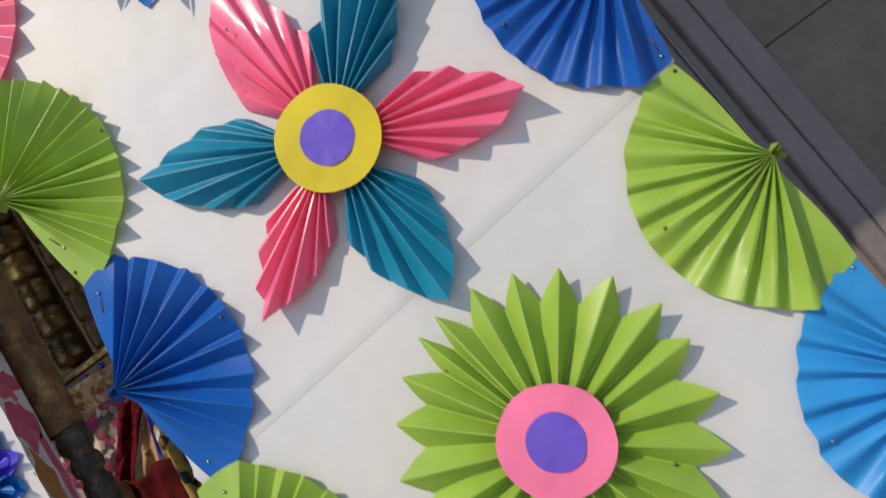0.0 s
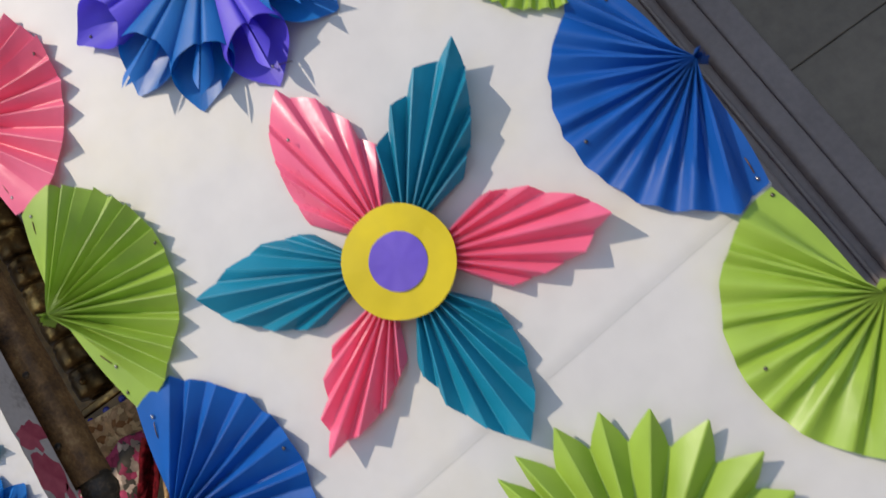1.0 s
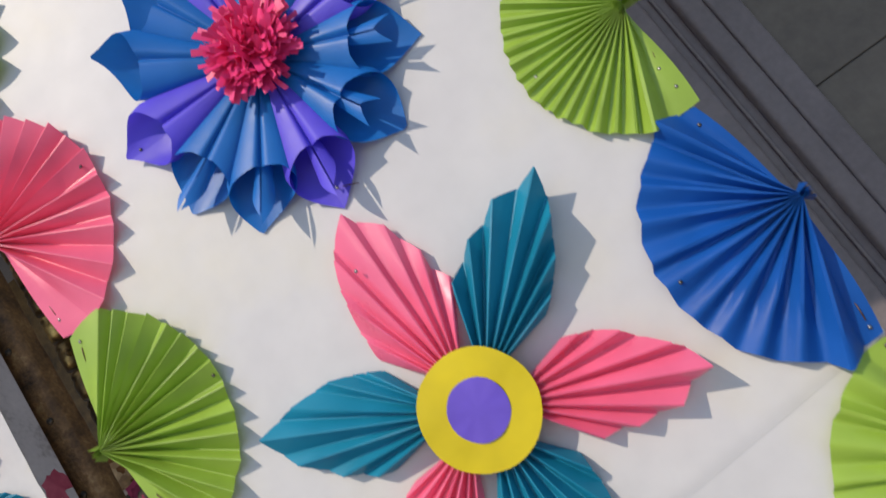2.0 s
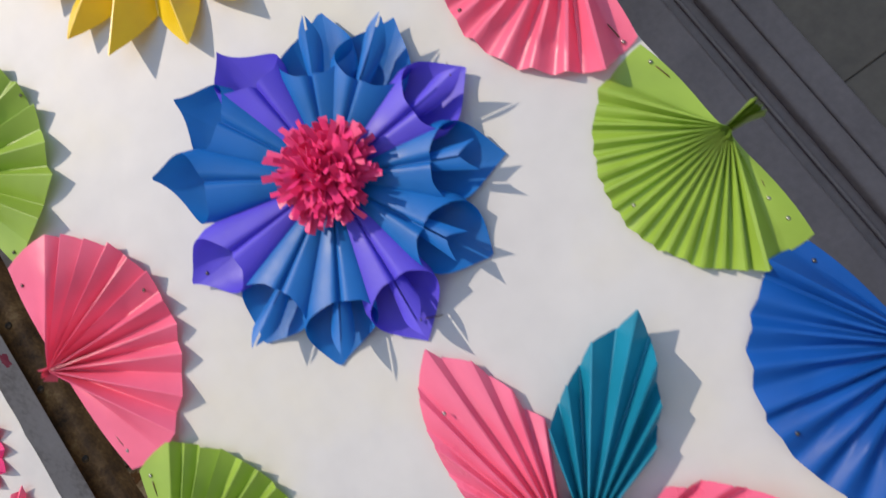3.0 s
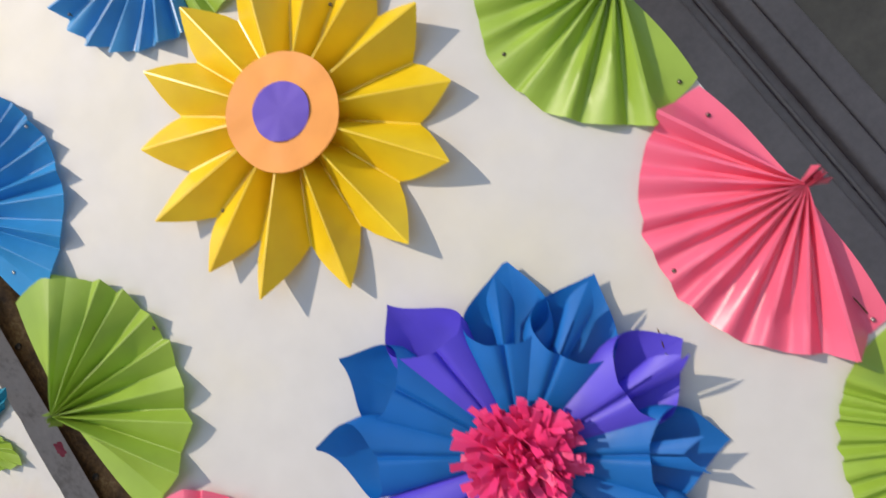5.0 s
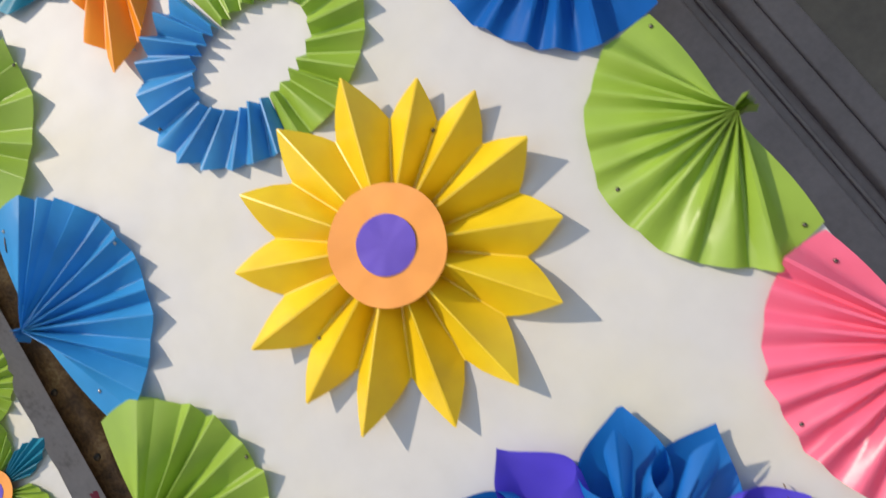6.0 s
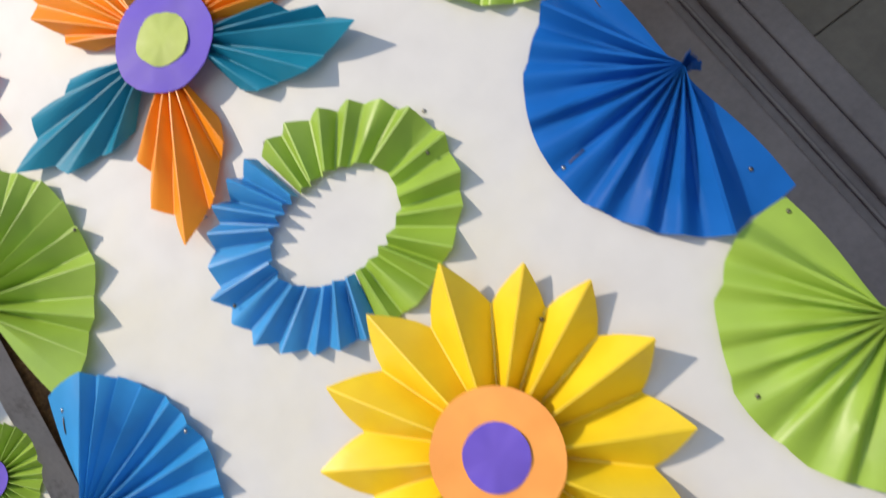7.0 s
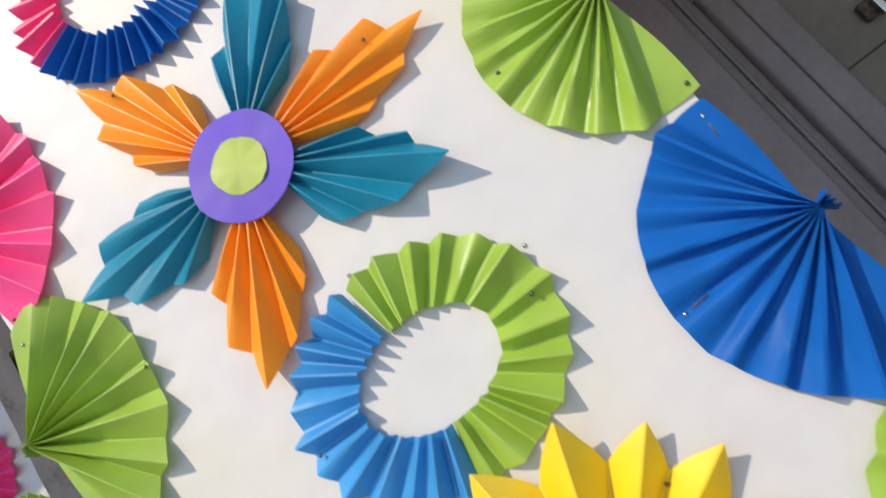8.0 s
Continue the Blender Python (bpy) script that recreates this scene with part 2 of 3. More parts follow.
# ---- folded paper ----
def pleats(name, folds, r0, material, closed=False, origin=(0.0, 0.0), crease=0.00042, rows=9, rng=None, bulge=0.0, waver=0.0005, sharp=20, curve=0.07, bow=0.0):
    """A pleated sheet. folds: (angle in degrees, outer radius, height at the rim, height at the root, inner radius or None).
    Each fold is a narrow rounded crease, and the faces between the folds are slightly curved, as springy paper is. bow: degrees by which the two free edges swell out."""
    rng = rng or random.Random(1)
    count = len(folds)
    cols = []
    for j, (deg, rim, tip, root, *inner) in enumerate(folds):
        start = inner[0] if inner else r0
        sway, phase = waver * rng.uniform(-1, 1), rng.uniform(0, 3)
        prev = folds[j - 1] if (j > 0 or closed) else None
        nxt = folds[(j + 1) % count] if (j < count - 1 or closed) else None
        for side, other in ((-1, prev), (1, nxt)):
            if other is None:
                continue
            gap = abs((other[0] - deg + 180) % 360 - 180)
            col = []
            for i in range(rows):
                s = i / (rows - 1)
                r = start + (rim - start) * s
                h = root + (tip - root) * s
                oh = other[3] + (other[2] - other[3]) * s
                step = min(0.22 * gap, math.degrees(crease / max(r, 0.002)))
                k = step / max(gap, 0.01)
                h2 = h + (oh - h) * k * 0.7
                swell = 0.0 if closed else bow * math.sin(math.pi * s ** 0.75) * ((j == count - 1) - (j == 0))
                a = math.radians(deg + side * step + swell)
                jig = sway * math.sin(2.2 * s + phase) * s
                col.append((origin[0] + r * math.cos(a), origin[1] + r * math.sin(a), max(0.0006, h2 + jig + bulge * math.sin(math.pi * s))))
            cols.append(col)
            if side == 1 and gap > 2.5:
                kk = 4 if gap > 13 else 3
                turn_by = (other[0] - deg + 180) % 360 - 180
                face = math.hypot(0.5 * (rim + other[1]) * math.radians(gap), other[2] - tip)
                sag = rng.uniform(-0.7, 1.0) * curve * face
                far = other[4] if len(other) > 4 else r0
                for m in range(1, kk):
                    q = m / kk
                    mid = []
                    for i in range(rows):
                        s = i / (rows - 1)
                        r = (start + (rim - start) * s) * (1 - q) + (far + (other[1] - far) * s) * q
                        h = (root + (tip - root) * s) * (1 - q) + (other[3] + (other[2] - other[3]) * s) * q
                        a = math.radians(deg + turn_by * q)
                        h += sag * math.sin(math.pi * q) * (0.35 * s + 0.65 * math.sin(2.4 * s + 0.3 * phase)) + bulge * math.sin(math.pi * s)
                        mid.append((origin[0] + r * math.cos(a), origin[1] + r * math.sin(a), max(0.0007, h)))
                    cols.append(mid)
    verts = [v for c in cols for v in c]
    faces = []
    n = len(cols)
    for c in range(n if closed else n - 1):
        d = (c + 1) % n
        for i in range(rows - 1):
            faces.append((c * rows + i, d * rows + i, d * rows + i + 1, c * rows + i + 1))
    return mesh_of(name, verts, faces, material, True, 0.0, sharp)


def lie_at(folds, deg, r, r0):
    """The height of a pleated sheet at an angle and a radius."""
    for a, b in zip(folds, folds[1:]):
        if a[0] <= deg <= b[0]:
            q = (deg - a[0]) / max(b[0] - a[0], 0.01)
            ends = [f[3] + (f[2] - f[3]) * min(1.0, (r - r0) / (f[1] - r0)) for f in (a, b)]
            return ends[0] * (1 - q) + ends[1] * q
    return 0.004


def pin(parent, x, y, h, look_of="", turn=0.0):
    """A domed pin head; "d" a tarnished one, "w" one whose bent wire shows as a staple beside it."""
    head = lathe("pin", [(0.0004, -0.003), (0.0004, 0.0), (0.0011, 0.0001), (0.0014, 0.0004), (0.0009, 0.0009), (0.0002, 0.0012)], DARK_STEEL if look_of == "d" else STEEL, 10)
    head.matrix_basis = pose(x, y, h)
    under(head, parent, "tarnished pin head" if look_of == "d" else "small steel pin")
    if look_of == "w":
        verts, faces = [], []
        line = ((0.004, -0.0016), (0.0048, -0.0002), (0.010, 0.0001), (0.0152, -0.0002), (0.0158, -0.0016))
        for lx, lh in line:
            for k in range(6):
                b = math.pi * k / 3
                verts.append((lx + 0.0003 * math.sin(b) * (0.6 if lh < 0 else 0.0), 0.00042 * math.cos(b), lh + 0.00042 * math.sin(b)))
        for i in range(len(line) - 1):
            for k in range(6):
                faces.append((i * 6 + k, i * 6 + (k + 1) % 6, i * 6 + 6 + (k + 1) % 6, i * 6 + 6 + k))
        wire = mesh_of("pin_wire", verts, faces, RUST, True)
        wire.matrix_basis = pose(x, y, h + 0.0006, 0, 0, turn)
        under(wire, parent, "bent pin wire through the paper")


def fan(x, z, colour, facing, label, ridges=11, rim=0.103, width=0.017, seed=1, stub=0.007, flaps=None, reach=None, ends=None, y=0.0, pins=()):
    """A half rosette of pleated paper, tied at its centre. facing: 0 opens along +x, 180 along -x.
    reach and ends: the angles and lengths of its two flat end flaps; pins: (radius, angle, look)."""
    rng = random.Random(seed)
    base = on_face("paper_fan", x, z, y, facing)
    tagged(base, label, "paper fan", "half rosettes along the panel edges")
    flaps = flaps or ((69, 61) if facing == 0 else (66, 67))
    reach = reach or ((80, 85) if facing == 0 else (86, 91))
    ends = ends or ((0.094, 0.090) if facing == 0 else (0.086, 0.086))
    lo, hi = -flaps[0], flaps[1]
    count = 2 * ridges if facing == 0 else 2 * ridges + 1
    step = (hi - lo) / (count - 1)
    folds = [(-reach[0], ends[0], 0.0012 if facing == 0 else 0.0022, 0.004)]
    if facing:
        folds.append((lo - 9, 0.5 * (ends[0] + rim), 0.0018, 0.004))
    for k in range(count):
        along = k / (count - 1)
        # at x = 0 the lower folds are wider; the folds lie over towards the upper flap, which rises to a ridge
        deg = lo + (hi - lo) * (along ** 0.86 if facing == 0 else along) + rng.uniform(-0.3, 0.3) * step * (0 < k < count - 1)
        size = rim * ((1.03 - 0.08 * along) if facing == 0 else (0.98 + 0.10 * along)) * (1.03 if k in (0, count - 1) else 1.0)
        spread = rim * math.radians(step)
        top = math.sqrt(max(width ** 2 - spread ** 2, (0.45 * width) ** 2))
        if k % 2 == (1 if facing == 0 else 0):
            if facing == 0:
                deg += 0.5 * step * along ** 0.7 * (k < count - 1)
                top *= 1.0 - 0.32 * along
            else:
                # at the other edge both flaps rise to a ridge and the rim is pressed flatter
                top *= 0.72 + 0.45 * max(0.0, along - 0.6) + 0.35 * (k == count - 1) if k else 1.05
            folds.append((deg, size * rng.uniform(0.985, 1.015), top * rng.uniform(0.82, 1.12), width * 1.05))
        else:
            cut = (0.10 if ridges < 10 else 0.065) * (1 - 0.85 * along) if facing == 0 else 0.0
            low = 0.0055 if k == 0 and facing == 0 else 0.0026 + rng.uniform(0, 0.0016)
            folds.append((deg, size * rng.uniform(0.985, 1.015) * (1 - cut), low, 0.005))
    if facing:
        folds.append((hi + 9, 0.5 * (ends[1] + rim * 1.06), 0.0018, 0.004))
    folds.append((reach[1], ends[1], 0.0032, 0.004))
    soft = facing == 180
    under(pleats("pleated_paper", folds, 0.0012, colour, rng=rng, crease=0.0011 if soft else 0.00032, sharp=48 if soft else 24, curve=0.09 if soft else 0.06, bow=3.5 if soft else 2.5), base)
    # the gathered end of the folds, sticking out past the tie
    layers = 9
    verts, faces = [], []
    for k in range(layers):
        off = (k - (layers - 1) / 2) * 0.0009
        up = 0.016 if k % 2 else 0.004
        for i, (r, w) in enumerate(((0.006, 1.6), (0.0, 0.75), (-stub * 0.5, 1.0), (-stub, 1.7))):
            verts.append((r, off * w + 0.0006 * math.sin(i * 2 + k), up * (0.75 if i == 1 else 1.0) + rng.uniform(-0.001, 0.001)))
    for k in range(layers - 1):
        for i in range(3):
            faces.append((k * 4 + i, k * 4 + i + 1, k * 4 + 5 + i, k * 4 + 4 + i))
    under(mesh_of("gathered_end", verts, faces, colour, solid=0.0004), base)
    for r, deg, *kind in pins:
        a = math.radians(deg)
        pin(base, r * math.cos(a), r * math.sin(a), lie_at(folds, deg, r, 0.0012) + 0.0004, kind[0] if kind else "", 180 + deg + rng.uniform(-14, 14))
    return base


def disc(name, radius, height, colour, parent, seed, label="", uneven=0.012, dome=0.0002, facets=44):
    """A hand-cut round of paper, slightly domed and wavy. uneven: how far its outline strays from a circle."""
    rng = random.Random(seed)
    rings = 5
    verts, faces = [(0, 0, height + dome)], []
    shape = []
    for k in range(facets):
        a = 2 * math.pi * k / facets
        shape.append(1 + uneven * (0.8 * math.sin(2 * a + seed) + 0.45 * math.sin(5 * a + 2.1 * seed)) + rng.uniform(-uneven, uneven) * 0.3)
    for i in range(1, rings + 1):
        r = radius * i / rings
        for k in range(facets):
            a = 2 * math.pi * k / facets
            wave = (0.0006 * math.sin(3 * a + 1.3 + seed) + 0.00022 * math.sin(8 * a + seed)) * (i / rings) ** 2
            verts.append((r * shape[k] * math.cos(a), r * shape[k] * math.sin(a), height + dome * (1 - (i / rings) ** 2) + wave))
    for k in range(facets):
        faces.append((0, 1 + k, 1 + (k + 1) % facets))
    for i in range(rings - 1):
        for k in range(facets):
            k2 = (k + 1) % facets
            faces.append((1 + i * facets + k, 1 + (i + 1) * facets + k, 1 + (i + 1) * facets + k2, 1 + i * facets + k2))
    top = 1 + (rings - 1) * facets
    low = len(verts)
    verts += [(v[0], v[1], v[2] - 0.0006) for v in verts[top:top + facets]]
    for k in range(facets):
        k2 = (k + 1) % facets
        faces.append((top + k, low + k, low + k2, top + k2))
    faces.append(tuple(low + k for k in range(facets))[::-1])
    ob = mesh_of(name, verts, faces, colour, True, 0.0, 30)
    return under(ob, parent, label)


def rosette(x, z, colour, petals, valley, label, discs, tip_h=0.016, root_h=0.022, seed=1, y=0.0, pins=(), name="paper_rosette", spread=0.25):
    """A full rosette with pointed petals. petals: (angle, length); each ridge runs out to a tip, each valley stays short."""
    rng = random.Random(seed)
    base = on_face(name, x, z, y)
    tagged(base, label, "paper flower", "large paper flowers")
    folds = []
    for (deg, length), (after, _) in zip(petals, petals[1:] + petals[:1]):
        gap = (after - deg + 180) % 360 - 180
        folds.append((deg, length, tip_h * rng.uniform(1 - 1.4 * spread, 1 + spread), root_h))
        folds.append((deg + gap * rng.uniform(0.47, 0.53), valley * rng.uniform(0.97, 1.03), 0.002 + rng.uniform(0, 0.002), 0.007))
    under(pleats("pleated_paper", folds, 0.022, colour, closed=True, rng=rng, waver=0.0008, bulge=0.001, crease=0.0006, sharp=26, curve=0.085), base)
    for i, (radius, paper_of, words, *cut) in enumerate(discs):
        disc("centre_disc", radius, root_h + 0.001 + 0.001 * i, paper_of, base, seed + i, words, *cut)
    for r, deg in pins:
        pin(base, r * math.cos(math.radians(deg)), r * math.sin(math.radians(deg)), 0.0065, "d")
    return base


def even_petals(count, first, length, seed):
    rng = random.Random(seed)
    return [(first + (k + rng.uniform(-0.08, 0.08)) * 360 / count, length * rng.uniform(0.97, 1.03)) for k in range(count)]


def leaf(parent, deg, length, colour, seed, wide, tip_h=0.016, lean=0.0, ridges=7, root=0.016, low=0.0022, short=0.42, notch=0.03):
    """One pleated leaf-shaped petal with a zigzag edge and a pointed tip. wide: its spread to either side of the tip's direction."""
    rng = random.Random(seed)
    span = length - root
    n = 2 * ridges
    folds = []
    for k in range(n + 1):
        s = 2 * k / n - 1
        reach_to = span * (short + (1 - short) * (1 - abs(s)) ** 1.08)
        up = k % 2 == 1
        h = tip_h * (0.75 + 0.5 * (1 - abs(s))) * rng.uniform(0.85, 1.15) if up else low + 0.45 * tip_h * (1 - abs(s))
        side = wide[1] if s > 0 else wide[0]
        cut = 1 + (notch if up else -notch) * (0.3 if k == ridges else 1.0)
        folds.append((s * side + rng.uniform(-1, 1) + (lean * 2 * side / n if up else 0.0), reach_to * cut * rng.uniform(0.98, 1.02), h, 0.018 if up else 0.009))
    ob = pleats("petal", folds, 0.006, colour, rng=rng, waver=0.0006, bulge=0.0015, crease=0.0005, sharp=30, curve=0.09)
    ob.matrix_basis = pose(0, 0, 0, 0, 0, deg) @ pose(root, 0, 0)
    under(ob, parent)
    return ob


def leaf_flower(x, z, petals, discs, label, seed=1, y=0.0, disc_h=0.021, pins=(), notch=0.03, ridges=7):
    """petals: (angle, length, paper, (spread below, spread above), tip height, lean of the folds)."""
    base = on_face("petal_flower", x, z, y)
    tagged(base, label, "paper flower", "large paper flowers")
    for i, (deg, length, colour, wide, tip_h, *lean) in enumerate(petals):
        leaf(base, deg, length, colour, seed * 10 + i, wide, tip_h, lean[0] if lean else 0.0, ridges=ridges, notch=notch)
    for i, (radius, paper_of, words, *cut) in enumerate(discs):
        disc("centre_disc", radius, disc_h + 0.001 * i, paper_of, base, seed + i, words, *cut)
    for r, deg, h, *kind in pins:
        pin(base, r * math.cos(math.radians(deg)), r * math.sin(math.radians(deg)), h, kind[0] if kind else "")
    return base


def cone(parent, deg, length, mouth, colour, seed, rise=0.0, fold="spear", skew=0.0, radius=0.0255):
    """A rolled square of paper lying outwards from the middle: a slit down its front where both edges meet and turn inwards,
    an open mouth, and the square's far corner standing out behind it. rise: how far that corner bends off the panel;
    skew: how far round the roll it has turned."""
    rng = random.Random(seed)
    rows, cols = 10, 49
    start = 0.012
    twist = rng.uniform(-0.2, 0.2)
    skew = skew or rng.uniform(-0.3, 0.3)
    corner = rng.uniform(1.0, 1.25)

    def front(r):
        grow = min(r, mouth * 1.1) / mouth
        return radius * grow, radius * 0.47 * grow, 0.009 * (1 - grow)
    verts, faces = [], []
    for c in range(cols):
        s = c / (cols - 1)
        a = math.pi * math.copysign(abs(2 * s - 1) ** 1.35, 2 * s - 1)
        back = abs((a - skew + math.pi) % (2 * math.pi) - math.pi) / math.pi
        end = mouth + (length - mouth) * max(0.0, (back - 0.12) / 0.88) ** corner
        for i in range(rows):
            r = start + (end - start) * i / (rows - 1)
            wide, tall, base_h = front(r)
            past = max(0.0, (r - mouth) / (length - mouth))
            wide *= 1.0 - (0.58 if fold == "open" else 0.34) * past ** 1.5
            # the slit in front dips inwards where both rolled edges meet
            dip = 1.0 - 0.42 * math.exp(-(a / 0.085) ** 2)
            py = wide * math.sin(a + twist) * dip
            ph = 0.0035 + tall + tall * math.cos(a) * dip + base_h + rise * past ** 1.6
            verts.append((r, py, max(ph, 0.0015)))
    for c in range(cols - 1):
        for i in range(rows - 1):
            faces.append((c * rows + i, c * rows + i + 1, (c + 1) * rows + i + 1, (c + 1) * rows + i))
    roll = mesh_of("paper_cone", verts, faces, colour, True)
    roll.matrix_basis = pose(0, 0, 0, 0, 0, deg)
    under(roll, parent)
    # the two inner edges of the roll, turned in at the slit and running out through the mouth
    for side in (-1, 1) if fold != "open" else ():
        verts, faces = [], []
        far = mouth + (length - mouth) * (rng.uniform(0.55, 0.85) + 0.16 if fold == "spear" else rng.uniform(0.55, 0.68))
        droop = rng.uniform(0.35, 0.8)
        along, across = 9, 6
        for i in range(along):
            f = i / (along - 1)
            for k in range(across):
                q = k / (across - 1)
                tip = far - (0.020 * q if fold == "spear" else 0.012 * (1 - q))
                r = mouth * 0.45 + (tip - mouth * 0.45) * f
                wide, tall, base_h = front(min(r, mouth))
                past = max(0.0, r - mouth) / (length - mouth)
                top = 0.0035 + base_h + tall * (1 + 0.56) + past * (0.004 if fold == "spear" else 0.010) + rise * past ** 1.6
                hang = tall * (0.5 + 0.35 * droop if fold == "spear" else 0.30)
                py = wide * math.sin(twist) * 0.5 + side * (0.0007 + (0.0075 * f * math.sin(1.9 * q) if fold == "spear" else 0.0095 * f * q ** 0.8))
                verts.append((r, py, max(0.004, top - hang * q ** 1.3 * (1 - 0.25 * f))))
        for i in range(along - 1):
            for k in range(across - 1):
                p = i * across + k
                faces.append((p, p + 1, p + across + 1, p + across))
        inner = mesh_of("inner_fold", verts, faces, colour, True)
        inner.parent = roll
    return roll


def fringe(parent, radius, height, colour, count, seed):
    """A pompom of narrow cut paper strips."""
    rng = random.Random(seed)
    verts, faces = [], []
    for _ in range(count):
        az = rng.uniform(0, 2 * math.pi)
        el = math.asin(rng.uniform(0.02, 0.98))
        length = radius * rng.uniform(0.6, 1.0)
        w = rng.uniform(0.0017, 0.0029)
        out = Vector((math.cos(az) * math.cos(el), math.sin(az) * math.cos(el), math.sin(el) * 0.85))
        side = Vector((-math.sin(az), math.cos(az), rng.uniform(-0.6, 0.6))).normalized()
        begin = Vector((rng.uniform(-1, 1), rng.uniform(-1, 1), 0)) * 0.016 * math.sin(el) + Vector((out.x, out.y, 0)) * 0.006
        curl = Vector((rng.uniform(-1, 1), rng.uniform(-1, 1), rng.uniform(-0.8, 0.3))) * 0.22
        first = len(verts)
        for i in range(5):
            f = 0.25 + 0.75 * i / 4
            p = Vector((0, 0, height)) + begin + out * length * f + curl * length * f * f
            p.z = max(p.z, 0.004)
            verts += [p - side * w, p + side * w]
        for i in range(4):
            faces.append((first + 2 * i, first + 2 * i + 1, first + 2 * i + 3, first + 2 * i + 2))
    ob = mesh_of("fringe", verts, faces, colour, False, 0.0003)
    ob["kind"] = "stuff"
    return under(ob, parent, "hot pink cut paper fringe")


def cone_flower(x, z, cones, label, seed=1, y=0.0, pins=()):
    """cones: (angle, length, mouth, paper, rise of the far corner, kind of inner fold, turn of the roll)."""
    base = on_face("cone_flower", x, z, y)
    tagged(base, label, "paper flower", "large paper flowers")
    disc("backing_disc", 0.05, 0.003, CONE_BLUE, base, seed)
    for i, (deg, length, mouth, colour, rise, fold, *turned) in enumerate(cones):
        cone(base, deg, length, mouth, colour, seed * 20 + i, rise, fold, *turned)
    fringe(base, 0.031, 0.024, FRINGE_PINK, 400, seed)
    for r, deg, kind in pins:
        pin(base, r * math.cos(math.radians(deg)), r * math.sin(math.radians(deg)), 0.006, kind, deg + 70)
    return base


def ring(x, z, arcs, outer, inner, axis, label, seed=1, y=0.0, height=0.013, pins=(), hole=(0.0, 0.0)):
    """An oval ring of pleated paper. arcs: (from degree, to degree, ridges, paper)."""
    rng = random.Random(seed)
    base = on_face("paper_ring", x, z, y)
    tagged(base, label, "paper ring", "pleated paper rings")

    def oval(size, deg):
        a = math.radians(deg - axis)
        return size[0] * size[1] / math.hypot(size[1] * math.cos(a), size[0] * math.sin(a))
    for a0, a1, ridges, colour in arcs:
        folds = []
        n = 2 * ridges
        for k in range(n + 1):
            deg = a0 + (a1 - a0) * k / n + rng.uniform(-0.3, 0.3) * (a1 - a0) / n
            up = k % 2 == 1
            edge = rng.uniform(0.985, 1.015) * (1.0 if up else 0.965)
            h = height * rng.uniform(0.65, 1.15) if up else 0.0016 + rng.uniform(0, 0.001)
            folds.append((deg, oval(outer, deg) * edge, h, h * 1.05, (oval(inner, deg) + hole[0] * math.cos(math.radians(deg)) + hole[1] * math.sin(math.radians(deg))) * rng.uniform(0.98, 1.03)))
        under(pleats("pleated_band", folds, 0.03, colour, rng=rng, rows=5, crease=0.0007, sharp=30, curve=0.08), base)
    for r, deg, *kind in pins:
        pin(base, r * math.cos(math.radians(deg)), r * math.sin(math.radians(deg)), 0.008, kind[0] if kind else "")
    return base


# ---- setting ----
tagged(box("floor", (-6, 8, -6, 2.6, -0.1, 0.0), PAVING, bevel=0), kind="structure", label="worn grey stone floor", category="floor")
bm = bmesh.new()
bmesh.ops.create_grid(bm, x_segments=8, y_segments=8, size=400)
ground = from_bm("ground", bm, PAVING)
ground.location.z = -0.104
tagged(ground, "dusty open ground", "ground", kind="structure")
# out of view, added to keep skylight off the walls and things behind the panel
tagged(box("ceiling", (-4, 5, 0.05, 2.9, 2.62, 2.8), WHITEWASH, bevel=0), "unseen white ceiling added to shade the wall behind", "ceiling", kind="structure")
tagged(box("wall_back", (-4, 1.10, 2.3, 2.5, 0, 2.62), PLASTER, bevel=0), "dim grey plastered wall", "wall", kind="structure")
tagged(box("wall_left", (-4.2, -4, -0.5, 2.5, 0, 2.62), PLASTER, bevel=0), "plain plastered wall", "wall", kind="structure")
wall = box("wall_stone", (1.10, 5.0, 2.16, 2.5, 0, 2.62), DARK_STONE, bevel=0)
tagged(wall, "grey stone wall with upright moulded jamb", "wall", kind="structure")


